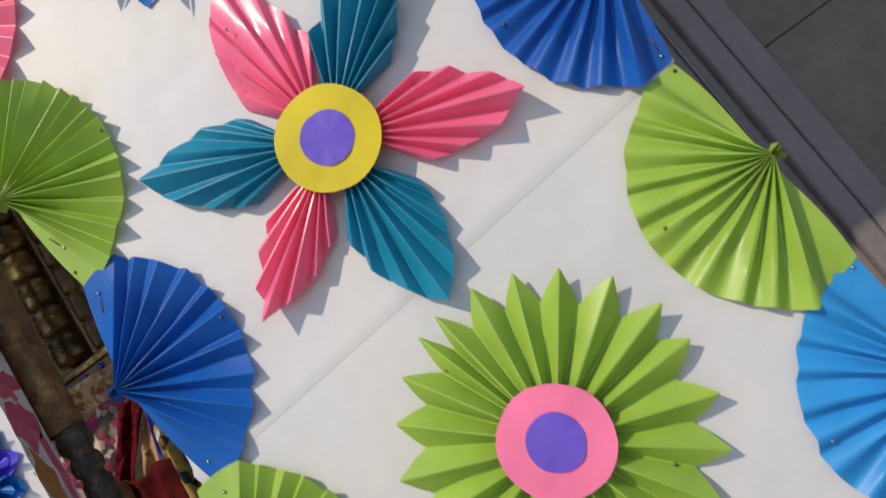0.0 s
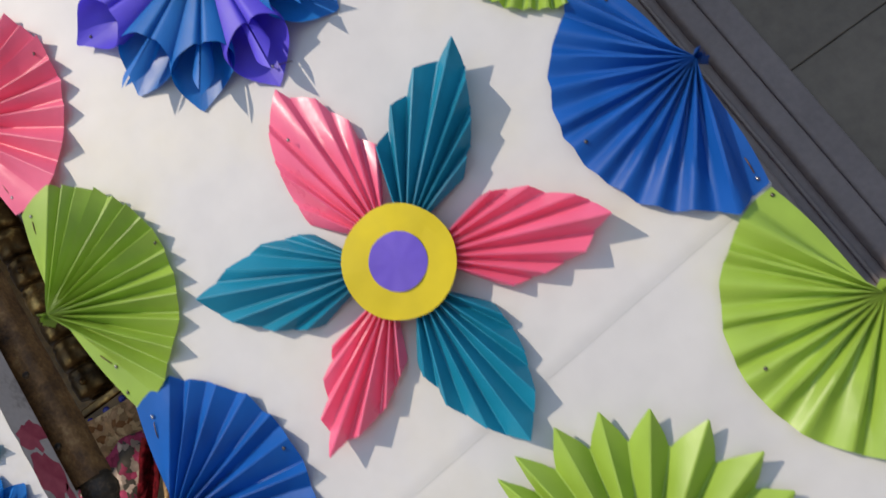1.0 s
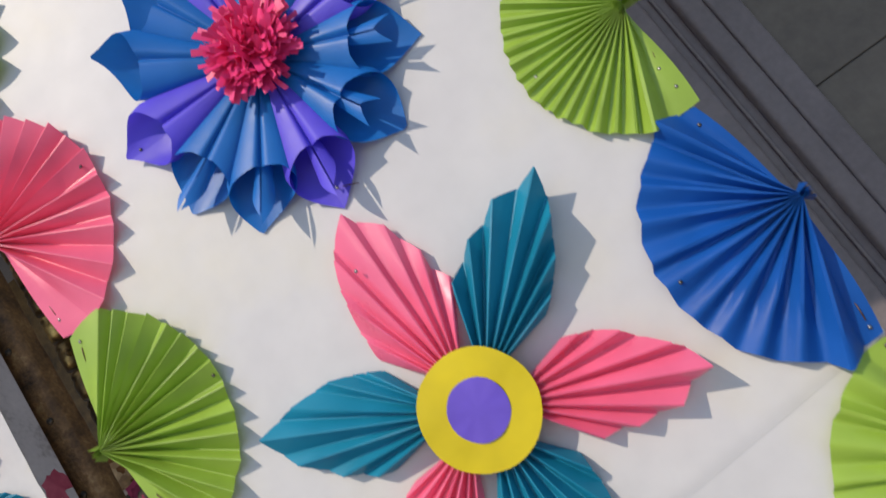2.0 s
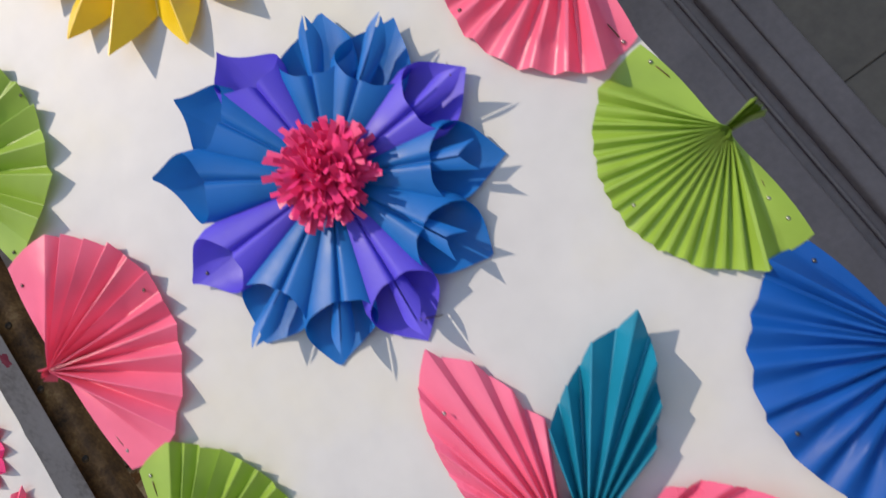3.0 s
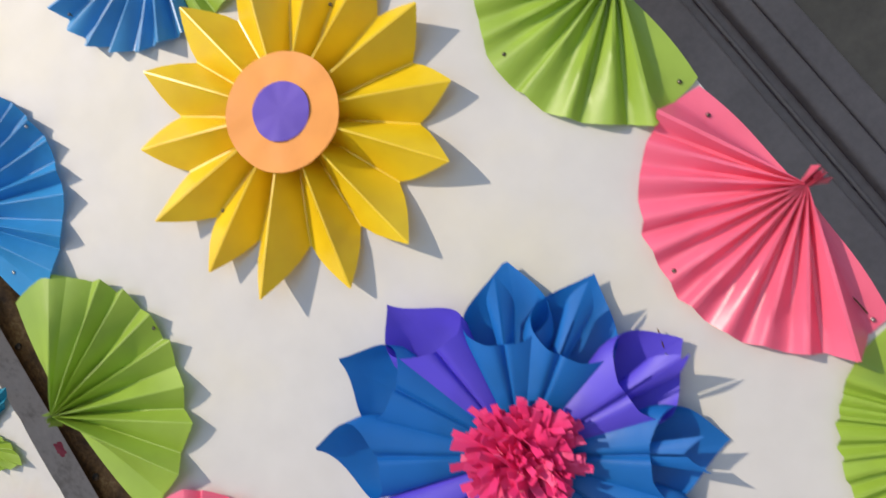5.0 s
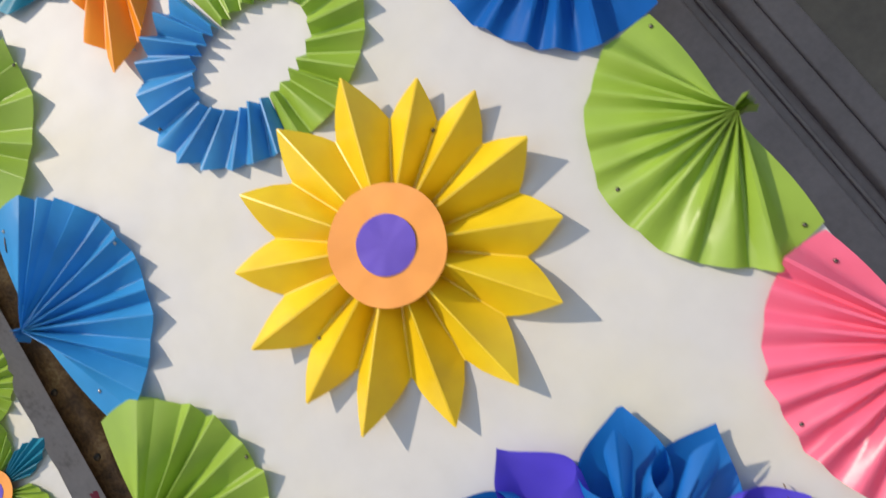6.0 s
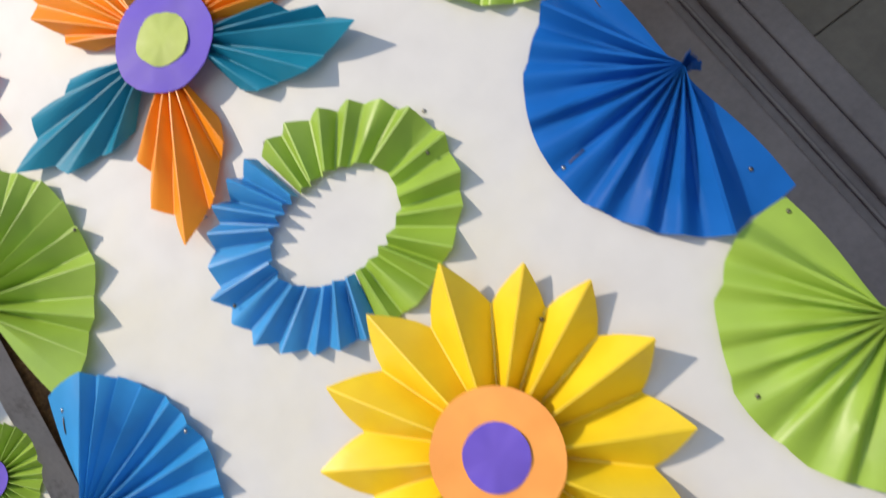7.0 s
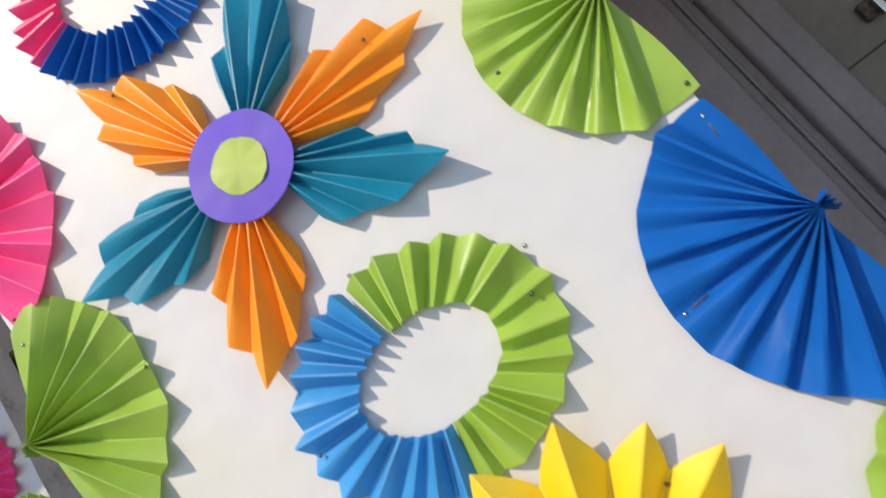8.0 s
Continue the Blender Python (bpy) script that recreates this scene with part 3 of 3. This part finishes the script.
# ---- things ----
def panel(x0, x1, y, height, name, label, seam=None, thick=0.046):
    """An upright board on the floor, its front covered with white paper."""
    rng = random.Random(7)
    base = new(name)
    base.location = ((x0 + x1) / 2, y, 0)
    tagged(base, label, "display panel", "paper covered panels")
    half = (x1 - x0) / 2
    box("board", (-half + 0.003, half - 0.003, 0.0008, thick, 0, height), GREY_PAINT, base, "grey painted wooden board", 0.002)

    def sheet(z_low, z_high, lift, tilt=0.0):
        nx, nz = 24, max(6, int((z_high - z_low) / 0.024))
        verts, faces = [], []
        for j in range(nz + 1):
            f = j / nz
            for i in range(nx + 1):
                u = i / nx
                lx = -half + 2 * half * u
                if i in (0, nx):
                    lx += rng.uniform(-0.0016, 0.0016)
                lz = z_low + (z_high - z_low) * f
                if tilt and j < 6:
                    lz = z_low + (0.0, 0.002, 0.005, 0.009, 0.014, 0.020)[j] + tilt * (u - 0.5)
                puff = 0.0005 * (noise.noise(Vector((lx * 9, lz * 7, y))) + 0.6)
                curl = (0.0, 0.0002, 0.0005, 0.0006, 0.0003, 0.0001)[j] if tilt and j < 6 else 0.0
                verts.append((lx, -lift - curl - max(0.0, puff) * (0.25 if i in (0, nx) else 1), lz))
        for j in range(nz):
            for i in range(nx):
                k = j * (nx + 1) + i
                faces.append((k, k + 1, k + nx + 2, k + nx + 1))
        ob = mesh_of("paper_sheet", verts, faces, WHITE, True)
        under(ob, base, "white covering paper")
    if seam:
        sheet(0.01, seam + 0.02, 0.0003)
        sheet(seam, height - 0.002, 0.0005, 0.047)
    else:
        sheet(0.01, height - 0.002, 0.0006)
    return base


panel(0.008, 0.4605, 0.0, 2.25, "decorated_panel", "tall white paper covered panel standing on the floor", 0.746)

LIME = "lime green pleated paper fan pinned to the panel's edge"
ROYAL = "royal blue pleated paper fan pinned to the panel's edge"
AZURE = "light blue pleated paper fan pinned to the panel's edge"
CORAL = "coral pink pleated paper fan pinned to the panel's edge"
MAGENTA = "magenta pleated paper fan pinned to the panel's edge"
# fans along the edge at x = 0
fan(-0.004, 0.632, GREEN, 0, LIME, 11, 0.104, seed=11, pins=((0.082, 70),))
fan(-0.004, 0.816, DEEP_BLUE, 0, ROYAL, 10, 0.105, seed=12, reach=(77, 82), ends=(0.097, 0.087), pins=((0.076, 73, "w"), (0.096, -1, "d"), (0.087, -71)))
fan(-0.009, 0.998, GREEN, 0, LIME, 14, 0.104, seed=13, reach=(80, 81), ends=(0.0975, 0.087), pins=((0.081, 74, "w"), (0.098, -2, "d"), (0.065, -71, "w"), (0.084, -78, "d")))
fan(-0.007, 1.181, PINK, 0, CORAL, 11, 0.104, seed=14, reach=(86, 87), ends=(0.093, 0.089), pins=((0.070, 82, "d"), (0.092, 3, "d"), (0.081, -81, "w")))
fan(-0.009, 1.363, GREEN, 0, LIME, 9, 0.101, 0.019, seed=15, reach=(82, 84), ends=(0.098, 0.089), pins=((0.094, 4, "d"), (0.088, -78, "d")))
fan(-0.009, 1.538, SKY_BLUE, 0, AZURE, 11, 0.102, seed=16, reach=(80, 82), ends=(0.094, 0.091), pins=((0.077, 74, "w"), (0.095, 5), (0.072, -72)))
fan(-0.008, 1.716, GREEN, 0, LIME, 9, 0.104, 0.019, seed=17, reach=(80, 79), ends=(0.094, 0.082), pins=((0.069, 68), (0.100, -5, "d")))
fan(-0.008, 1.893, HOT_PINK, 0, MAGENTA, 9, 0.109, 0.019, seed=18, reach=(77, 84), ends=(0.108, 0.09), pins=((0.093, -75, "d"),))
# fans along the edge at x = 0.465
fan(0.467, 0.508, SKY_BLUE, 180, AZURE, 9, 0.089, seed=21, reach=(92, 91), ends=(0.090, 0.086), pins=((0.083, -88), (0.082, -3)))
fan(0.467, 0.679, GREEN, 180, LIME, 10, 0.093, seed=22, reach=(86, 93), ends=(0.090, 0.084), pins=((0.083, -1, "d"), (0.086, -83, "d")))
fan(0.471, 0.865, BLUE, 180, ROYAL, 10, 0.095, seed=23, reach=(83, 84), ends=(0.084, 0.094), pins=((0.074, -77, "d"), (0.088, 80, "w"), (0.088, 1, "d")))
fan(0.464, 1.031, GREEN, 180, LIME, 16, 0.081, 0.013, seed=24, stub=0.022, flaps=(56, 66), ends=(0.077, 0.081), pins=((0.064, -82, "w"), (0.073, 3), (0.065, 85), (0.049, 82, "w")))
fan(0.466, 1.197, PINK, 180, CORAL, 10, 0.089, seed=25, stub=0.012, reach=(86, 86), ends=(0.082, 0.085), pins=((0.066, -78, "d"), (0.085, -2, "d"), (0.083, 79, "w")))
fan(0.461, 1.363, GREEN, 180, LIME, 8, 0.086, seed=26, stub=0.011, reach=(91, 91), ends=(0.080, 0.080), pins=((0.073, -87, "d"), (0.080, -3, "d"), (0.076, 83, "d")))
fan(0.464, 1.535, MID_BLUE, 180, ROYAL, 9, 0.090, seed=27, stub=0.008, reach=(89, 94), ends=(0.085, 0.090), pins=((0.077, -83, "w"), (0.087, 2, "w"), (0.069, 84, "d")))
fan(0.460, 1.709, GREEN, 180, LIME, 9, 0.0825, seed=28, reach=(88, 94), ends=(0.085, 0.083), pins=((0.076, 0, "d"), (0.077, 90, "d")))

GREEN_PETALS = [(-37, 0.111), (-18, 0.109), (2, 0.110), (17, 0.114), (35, 0.115), (53, 0.114), (69, 0.114), (84, 0.115), (100, 0.115), (109, 0.114),
                (124, 0.111), (141, 0.109), (161, 0.110)] + [(179 + 18 * k, 0.111) for k in range(8)]
rosette(0.243, 0.609, GREEN, GREEN_PETALS, 0.091, "lime green pleated paper rosette with a pink and violet centre",
        [(0.0385, ROSE, "pink paper disc", 0.02), (0.0195, PURPLE, "violet paper disc")], tip_h=0.0125, root_h=0.021, seed=3, pins=((0.086, 114), (0.078, -46)))
leaf_flower(0.234, 0.871, [(94, 0.163, PETAL_PINK, (32, 36), 0.0085, -0.6), (41, 0.157, TEAL, (28, 36), 0.022), (-23, 0.146, PETAL_PINK, (33, 37), 0.0185, -0.25), (-88, 0.147, TEAL, (37, 37), 0.014),
                           (-145, 0.141, PETAL_PINK, (29, 29), 0.014), (155, 0.152, TEAL, (36, 34), 0.013)],
            [(0.040, LEMON, "yellow paper disc"), (0.0205, PURPLE, "violet paper disc")],
            "six-petalled pink and teal paper flower with a yellow centre", 4, notch=0.012, pins=((0.122, 98, 0.015), (0.112, -93, 0.008)))
cone_flower(0.245, 1.163, [(0, 0.117, 0.072, VIOLET, 0.006, "spear"), (-31, 0.119, 0.072, CONE_BLUE, 0.0, "fan"), (-63, 0.122, 0.076, CONE_BLUE, 0.0, "fan"),
                           (-94, 0.128, 0.084, VIOLET, 0.0, "spear"), (-121, 0.128, 0.084, CONE_BLUE, 0.0, "spear"), (-150, 0.125, 0.082, CONE_BLUE, 0.0, "spear"),
                           (180, 0.127, 0.083, VIOLET, 0.006, "open"), (146, 0.127, 0.085, CONE_BLUE, 0.022, "open", 0.6), (118, 0.126, 0.085, CONE_BLUE, 0.022, "open", 0.3),
                           (94, 0.122, 0.080, VIOLET, 0.016, "open", -0.35), (60, 0.118, 0.068, CONE_BLUE, 0.006, "spear"), (32, 0.117, 0.066, CONE_BLUE, 0.006, "spear")],
            "blue and violet rolled paper cone flower with pink fringe", 5, pins=((0.103, 0, "w"), (0.114, 178, "d"), (0.113, -94, "w")))
YELLOW_PETALS = [(-134, 0.120), (-106, 0.119), (-82.5, 0.116), (-54, 0.112), (-27, 0.108), (1, 0.108), (25.5, 0.111), (46, 0.109), (71, 0.113), (99.5, 0.112),
                 (125.5, 0.110), (152.5, 0.112), (179.5, 0.115), (204.5, 0.116)]
rosette(0.249, 1.422, YELLOW, YELLOW_PETALS, 0.085, "yellow pleated paper rosette with an apricot and violet centre",
        [(0.0386, APRICOT, "apricot paper disc"), (0.0193, PURPLE, "violet paper disc")], tip_h=0.0195, root_h=0.027, seed=6, pins=((0.079, -167), (0.079, 36)))
ring(0.2415, 1.594, [(-100, 101, 13, GREEN), (101, 260, 12, RING_BLUE)], (0.092, 0.0745), (0.048, 0.0325), 0, "oval pleated paper ring, half lime green and half blue", 7,
     pins=((0.077, -2, "d"), (0.083, 181, "d"), (0.090, 138)), hole=(0.001, -0.001))
leaf_flower(0.222, 1.769, [(118, 0.147, ORANGE, (34, 31), 0.011), (48, 0.143, TEAL, (23, 38), 0.013), (0.5, 0.151, ORANGE, (25, 34), 0.009), (-37, 0.136, TEAL, (44, 24), 0.015),
                           (-117, 0.140, ORANGE, (38, 33), 0.013), (178, 0.145, TEAL, (35, 37), 0.010)],
            [(0.0375, PURPLE, "violet paper disc", 0.022), (0.0195, LIME_MATTE, "roughly cut lime green paper disc", 0.045)],
            "six-petalled orange and teal paper flower with a violet centre", 8, disc_h=0.018, notch=0.055, ridges=5,
            pins=((0.119, 114, 0.012, "d"), (0.112, 7, 0.011, "d"), (0.082, -131, 0.011)))
ring(0.221, 1.963, [(-165, 20, 20, MID_BLUE), (20, 195, 16, HOT_PINK)], (0.090, 0.082), (0.050, 0.044), 0, "pleated paper ring, half blue and half magenta", 9)

# stray pins in the covering paper
for px, pz in ((0.332, 1.617), (0.235, 1.671)):
    spot = on_face("steel_pin", px, pz, -0.002)
    tagged(spot, "steel pin stuck in the white paper", "pin")
    pin(spot, 0, 0, -0.0009)

# the second panel, further back
B = 0.66
panel(-1.115, -0.645, B, 2.25, "decorated_panel", "second white paper covered panel with paint-stained grey edge", thick=0.074)
cone_flower(-0.775, 1.035, [(30 * k - 2, 0.124, 0.08, VIOLET if k % 3 == 0 else CONE_BLUE, 0.004, "spear") for k in range(12)], "blue and violet rolled paper cone flower on the second panel", 31, y=B)
leaf_flower(-0.80, 1.215, [(60 * k - 20, 0.14, TEAL if k % 2 == 0 else PINK, (33, 33), 0.014) for k in range(6)],
            [(0.04, LEMON, "yellow paper disc")], "teal and pink petalled paper flower on the second panel", 32, y=B)
rosette(-0.775, 1.42, HOT_PINK, even_petals(16, 0, 0.10, 33), 0.08, "magenta pleated paper rosette on the second panel", [(0.04, TEAL, "teal paper disc")], seed=33, y=B)
leaf_flower(-0.765, 1.659, [(10, 0.145, TEAL, (30, 30), 0.014), (62, 0.145, GREEN, (36, 36), 0.014), (-50, 0.14, GREEN, (36, 36), 0.014), (130, 0.14, TEAL, (33, 33), 0.014), (190, 0.14, GREEN, (33, 33), 0.014), (250, 0.14, TEAL, (33, 33), 0.014)],
            [(0.042, APRICOT, "apricot paper disc"), (0.022, PURPLE, "violet paper disc")], "green and teal petalled paper flower on the second panel", 34, y=B)
rosette(-0.715, 1.855, GREEN, even_petals(24, 0, 0.10, 35), 0.092, "lime green pleated paper rosette on the second panel", [(0.036, PURPLE, "violet paper disc")], seed=35, y=B)
rosette(-0.765, 2.03, HOT_PINK, even_petals(18, 0, 0.105, 36), 0.088, "magenta pleated paper rosette beside the green one", [(0.036, LEMON, "yellow paper disc")], seed=36, y=B)


def paint_stain(y, z, w, h, colour, seed, label):
    """A flat dried paint splash on the panel's grey side edge."""
    rng = random.Random(seed)
    pts = []
    n = 22
    for k in range(n):
        a = 2 * math.pi * k / n
        r = 1 + 0.2 * math.sin(2 * a + seed) + 0.16 * math.sin(5 * a + 2 * seed) + rng.uniform(-0.22, 0.22)
        pts.append((0, max(-0.034, min(0.034, w * r * math.cos(a))), h * r * math.sin(a)))
    verts = pts + [(0.0008, p[1] * 0.9, p[2] * 0.96) for p in pts]
    faces = [tuple(range(n, 2 * n))] + [(k, (k + 1) % n, n + (k + 1) % n, n + k) for k in range(n)]
    ob = mesh_of("paint_stain", verts, faces, colour)
    ob.location = (-0.6478, y, z)
    tagged(ob, label, "paint stain")


paint_stain(B + 0.039, 1.172, 0.030, 0.034, RED_PAINT, 1, "dried red paint splash on the grey panel edge")
paint_stain(B + 0.036, 1.085, 0.029, 0.058, RED_PAINT, 2, "long dried red paint splash on the grey panel edge")
paint_stain(B + 0.026, 0.955, 0.020, 0.075, OCHRE_PAINT, 3, "dried ochre paint splash on the grey panel edge")
paint_stain(B + 0.060, 0.975, 0.012, 0.075, RED_PAINT, 4, "thin dried red paint splash on the grey panel edge")
paint_stain(B + 0.050, 1.545, 0.012, 0.014, RED_PAINT, 5, "small round red paint spot on the grey panel edge")


def brown_post():
    """A rough brown post behind the second panel, turned and notched low down."""
    rng = random.Random(3)
    base = new("wooden_post")
    base.location = (-0.646, 0.785, 0)
    tagged(base, "rough dark brown wooden post behind the panel", "post")
    verts, faces = [], []
    rows, ring_n = 90, 20
    for j in range(rows + 1):
        z = 1.05 + 1.2 * j / rows
        for k in range(ring_n):
            a = 2 * math.pi * k / ring_n
            q = max(abs(math.cos(a)), abs(math.sin(a)))
            r = 0.031 / q ** 0.8 + 0.003 * noise.noise(Vector((math.cos(a) * 2, math.sin(a) * 2, z * 26)))
            verts.append((r * math.cos(a), r * math.sin(a), z))
    for j in range(rows):
        for k in range(ring_n):
            k2 = (k + 1) % ring_n
            faces.append((j * ring_n + k, j * ring_n + k2, (j + 1) * ring_n + k2, (j + 1) * ring_n + k))
    under(mesh_of("shaft", verts, faces, BARK, True), base)
    rings = [(0.036, 0), (0.036, 0.5), (0.026, 0.53), (0.033, 0.6), (0.024, 0.66), (0.034, 0.74), (0.036, 0.82), (0.027, 0.838), (0.031, 0.85), (0.034, 0.90),
             (0.033, 0.93), (0.026, 0.94), (0.026, 0.948), (0.034, 0.956), (0.036, 0.972), (0.034, 0.985), (0.028, 0.992), (0.029, 1.0), (0.037, 1.008), (0.039, 1.022), (0.037, 1.04), (0.034, 1.055)]
    profile = []
    for (r0, h0), (r1, h1) in zip(rings, rings[1:]):
        bits = max(1, int((h1 - h0) / 0.012))
        profile += [(r0 + (r1 - r0) * b / bits, h0 + (h1 - h0) * b / bits) for b in range(bits)]
    profile.append(rings[-1])
    foot = lathe("turned_foot", profile, OLD_WOOD, 28)
    for v in foot.data.vertices:
        dent = 0.86 + 0.10 * noise.noise(v.co * 45) + 0.06 * noise.noise(v.co * 130)
        v.co.x, v.co.y = v.co.x * dent, v.co.y * dent
    foot.location.x = 0.004
    under(foot, base, "blackened turned lower part")
    for z, side in ((1.14, 0.3), (1.30, 0.8), (1.47, 0.5), (1.62, 0.9), (1.78, 0.4)):
        knob = lathe("knot", [(0.008, -0.003), (0.006, 0.001), (0.001, 0.002)], OLD_WOOD, 10)
        knob.matrix_basis = pose(-0.015 + 0.025 * side, -0.034, z, 90, 0, 0)
        under(knob, base)


brown_post()


def throne():
    """The gilded seat far behind: columns of ring beads, a jewelled rail, dark carved back."""
    base = new("gilded_throne")
    base.location = (-1.0, 1.45, 0)
    tagged(base, "old gilded carved wooden throne with jewelled rail", "throne")
    box("plinth", (-0.5, 0.5, -0.1, 0.6, 0, 0.55), DARK_GILT, base, "darkened carved base", 0.01)
    box("back_panel", (-0.5, 0.5, 0.52, 0.58, 0.55, 2.3), DARK_GILT, base, "dark carved back", 0.006)
    for cx, cy in ((0.0, 0.0), (0.085, 0.03)):
        profile = [(0.02, 1.40)]
        z = 1.40
        gap = 0.104
        while z < 2.2:
            r = 0.052 if cx == 0 else 0.026
            profile += [(r * 0.5, z + 0.001), (r * 0.5, z + 0.009), (r * 0.96, z + 0.012), (r, z + 0.02), (r * 1.04, z + gap * 0.6), (r * 0.9, z + gap * 0.78), (r * 0.98, z + gap * 0.84), (r * 0.9, z + gap * 0.97)]
            z += gap
        col = lathe("beaded_column" if cx == 0 else "plain_column", profile, GILT if cx == 0 else DARK_GILT, 18)
        col.matrix_basis = pose(cx, cy, 0)
        under(col, base, "gilded column of stacked beads" if cx == 0 else "")
    for k in range(0, 7, 2):
        knob = lathe("boss", [(0.010, 0), (0.011, 0.004), (0.006, 0.009), (0.001, 0.010)], GILT, 10)
        knob.matrix_basis = pose(0.012 + 0.006 * (k % 2), -0.05, 1.45 + 0.104 * k, 90, 0, 0)
        under(knob, base)
    box("column_backing", (-0.06, 0.02, 0.04, 0.07, 1.38, 2.3), DARK_GILT, base)
    box("armrest", (-0.12, 0.055, -0.20, -0.13, 0.55, 0.995), BARK, base, "brown carved armrest", 0.014)
    box("rail", (-0.10, 0.42, -0.02, 0.02, 1.365, 1.392), GILT, base, "gilded rail", 0.006)
    box("gem_band", (-0.10, 0.42, -0.012, 0.015, 1.325, 1.364), DARK_GILT, base, "", 0.002)
    for k in range(7):
        gem = lathe("gem", [(0.012, 0), (0.011, 0.004), (0.006, 0.008), (0.001, 0.009)], GEM, 10)
        gem.matrix_basis = pose(-0.055 + 0.062 * k, -0.012, 1.345, 90, 0, 0)
        under(gem, base, "blue glass gem")


throne()


def cloth(name, x0, x1, y, z0, z1, material, label, seed, folds=5, deep=0.02, slant=0.0, gather=0.0):
    """A hanging cloth with upright folds."""
    nx, nz = 40, 30
    verts, faces = [], []
    for j in range(nz + 1):
        f = j / nz
        for i in range(nx + 1):
            u = i / nx
            wide = 1 - gather * f
            x = (x0 + x1) / 2 + (x1 - x0) * (u - 0.5) * wide + slant * (1 - f)
            d = deep * math.sin(u * folds * 2 * math.pi + seed + 1.5 * f) * (1 - 0.5 * f) + 0.012 * noise.noise(Vector((u * 4, f * 4, seed)))
            verts.append((x, y + d, z0 + (z1 - z0) * f + 0.008 * math.sin(u * 9 + seed)))
    for j in range(nz):
        for i in range(nx):
            k = j * (nx + 1) + i
            faces.append((k, k + 1, k + nx + 2, k + nx + 1))
    ob = mesh_of(name, verts, faces, material, True, 0.002)
    return tagged(ob, label, "cloth")


cloth("draped_cloth", -1.12, -0.62, 1.40, 1.16, 1.335, CREAM, "peach brocade cloth hung below the gilded rail", 1, 4)
cloth("draped_cloth", -1.09, -0.855, 1.35, 0.90, 1.215, PRINT, "pink and white floral cloth draped aslant", 2, 1.6, 0.016, -0.25)
cloth("draped_cloth", -0.865, -0.785, 1.335, 0.90, 1.185, MAROON, "dark maroon velvet cloth beside the floral one", 3, 1.2, 0.014, -0.22)
cloth("draped_cloth", -0.85, -0.77, 1.34, 0.90, 1.12, CREAM, "cream brocade cloth beside a violet border strip", 4, 1.2, 0.010, -0.10)
cloth("draped_cloth", -0.818, -0.796, 1.322, 0.92, 1.11, VIOLET_CLOTH, "narrow violet cloth border hanging in front", 5, 0.4, 0.003, -0.045)
cloth("draped_cloth", -0.796, -0.780, 1.320, 0.92, 1.09, GOLD_TRIM, "narrow gold trimming beside the violet border", 9, 0.4, 0.003, -0.04)
cloth("draped_cloth", -0.95, -0.80, 1.30, 0.60, 0.975, RED_CLOTH, "dull red cloth hung below the maroon velvet", 8, 1.5, 0.014, -0.02)
cloth("foil_cloth", -0.805, -0.715, 1.295, 0.60, 1.06, FOIL, "crumpled silver and gold brocade cloth", 6, 1.8, 0.016, -0.05)

# ---- stone wall at the side: upright jamb mouldings and large slabs ----
jamb = new("stone_jamb")
jamb.location = (1.3, 2.16, 0)
tagged(jamb, "upright grey stone jamb with stepped mouldings", "jamb", kind="structure")


def strip(name, x0, x1, out, material, round_by=0.006):
    bm = bmesh.new()
    made = bmesh.ops.create_cube(bm, size=1.0)["verts"]
    bmesh.ops.scale(bm, vec=(x1 - x0, out, 2.62), verts=made)
    bmesh.ops.translate(bm, vec=((x0 + x1) / 2 - 1.3, -out / 2, 1.31), verts=made)
    front = [e for e in bm.edges if all(v.co.y < -out * 0.9 for v in e.verts) and abs(e.verts[0].co.z - e.verts[1].co.z) > 1]
    bmesh.ops.bevel(bm, geom=front, offset=round_by, segments=5, affect="EDGES", profile=0.5)
    ob = part(name, bm, material, jamb, smooth=True)
    ob.data.set_sharp_from_angle(angle=radians(40))


strip("pilaster", 0.80, 1.206, 0.055, STONE, 0.022)
strip("groove", 1.206, 1.246, 0.008, STONE, 0.003)
strip("bead", 1.246, 1.262, 0.022, STONE, 0.007)
strip("groove", 1.262, 1.296, 0.008, STONE, 0.003)
strip("moulding", 1.296, 1.386, 0.054, STONE, 0.024)
strip("moulding", 1.386, 1.490, 0.046, STONE, 0.016)
for row, (z0, z1) in enumerate(((0.0, 0.29), (0.293, 1.036), (1.039, 1.786), (1.789, 2.62))):
    for col in range(3):
        x0 = 1.494 + col * 0.90
        slab = box("slab", (x0, x0 + 0.897, -0.012, 0.0, z0, z1), TILE, None, "", 0.005)
        slab.location.y = 2.16
        slab.parent = wall
        slab.matrix_parent_inverse = wall.matrix_world.inverted()

# a dark fitting with a pale lever, high on the slabs
latch = new("wall_fitting")
latch.location = (1.70, 2.148, 1.905)
tagged(latch, "dark metal wall fitting with pale lever", "fitting")
box("plate", (-0.05, 0.05, -0.03, 0.0, -0.035, 0.035), OLD_WOOD, latch, "", 0.008)
box("lever", (-0.012, 0.012, -0.06, -0.03, -0.05, 0.02), STEEL, latch, "", 0.004)
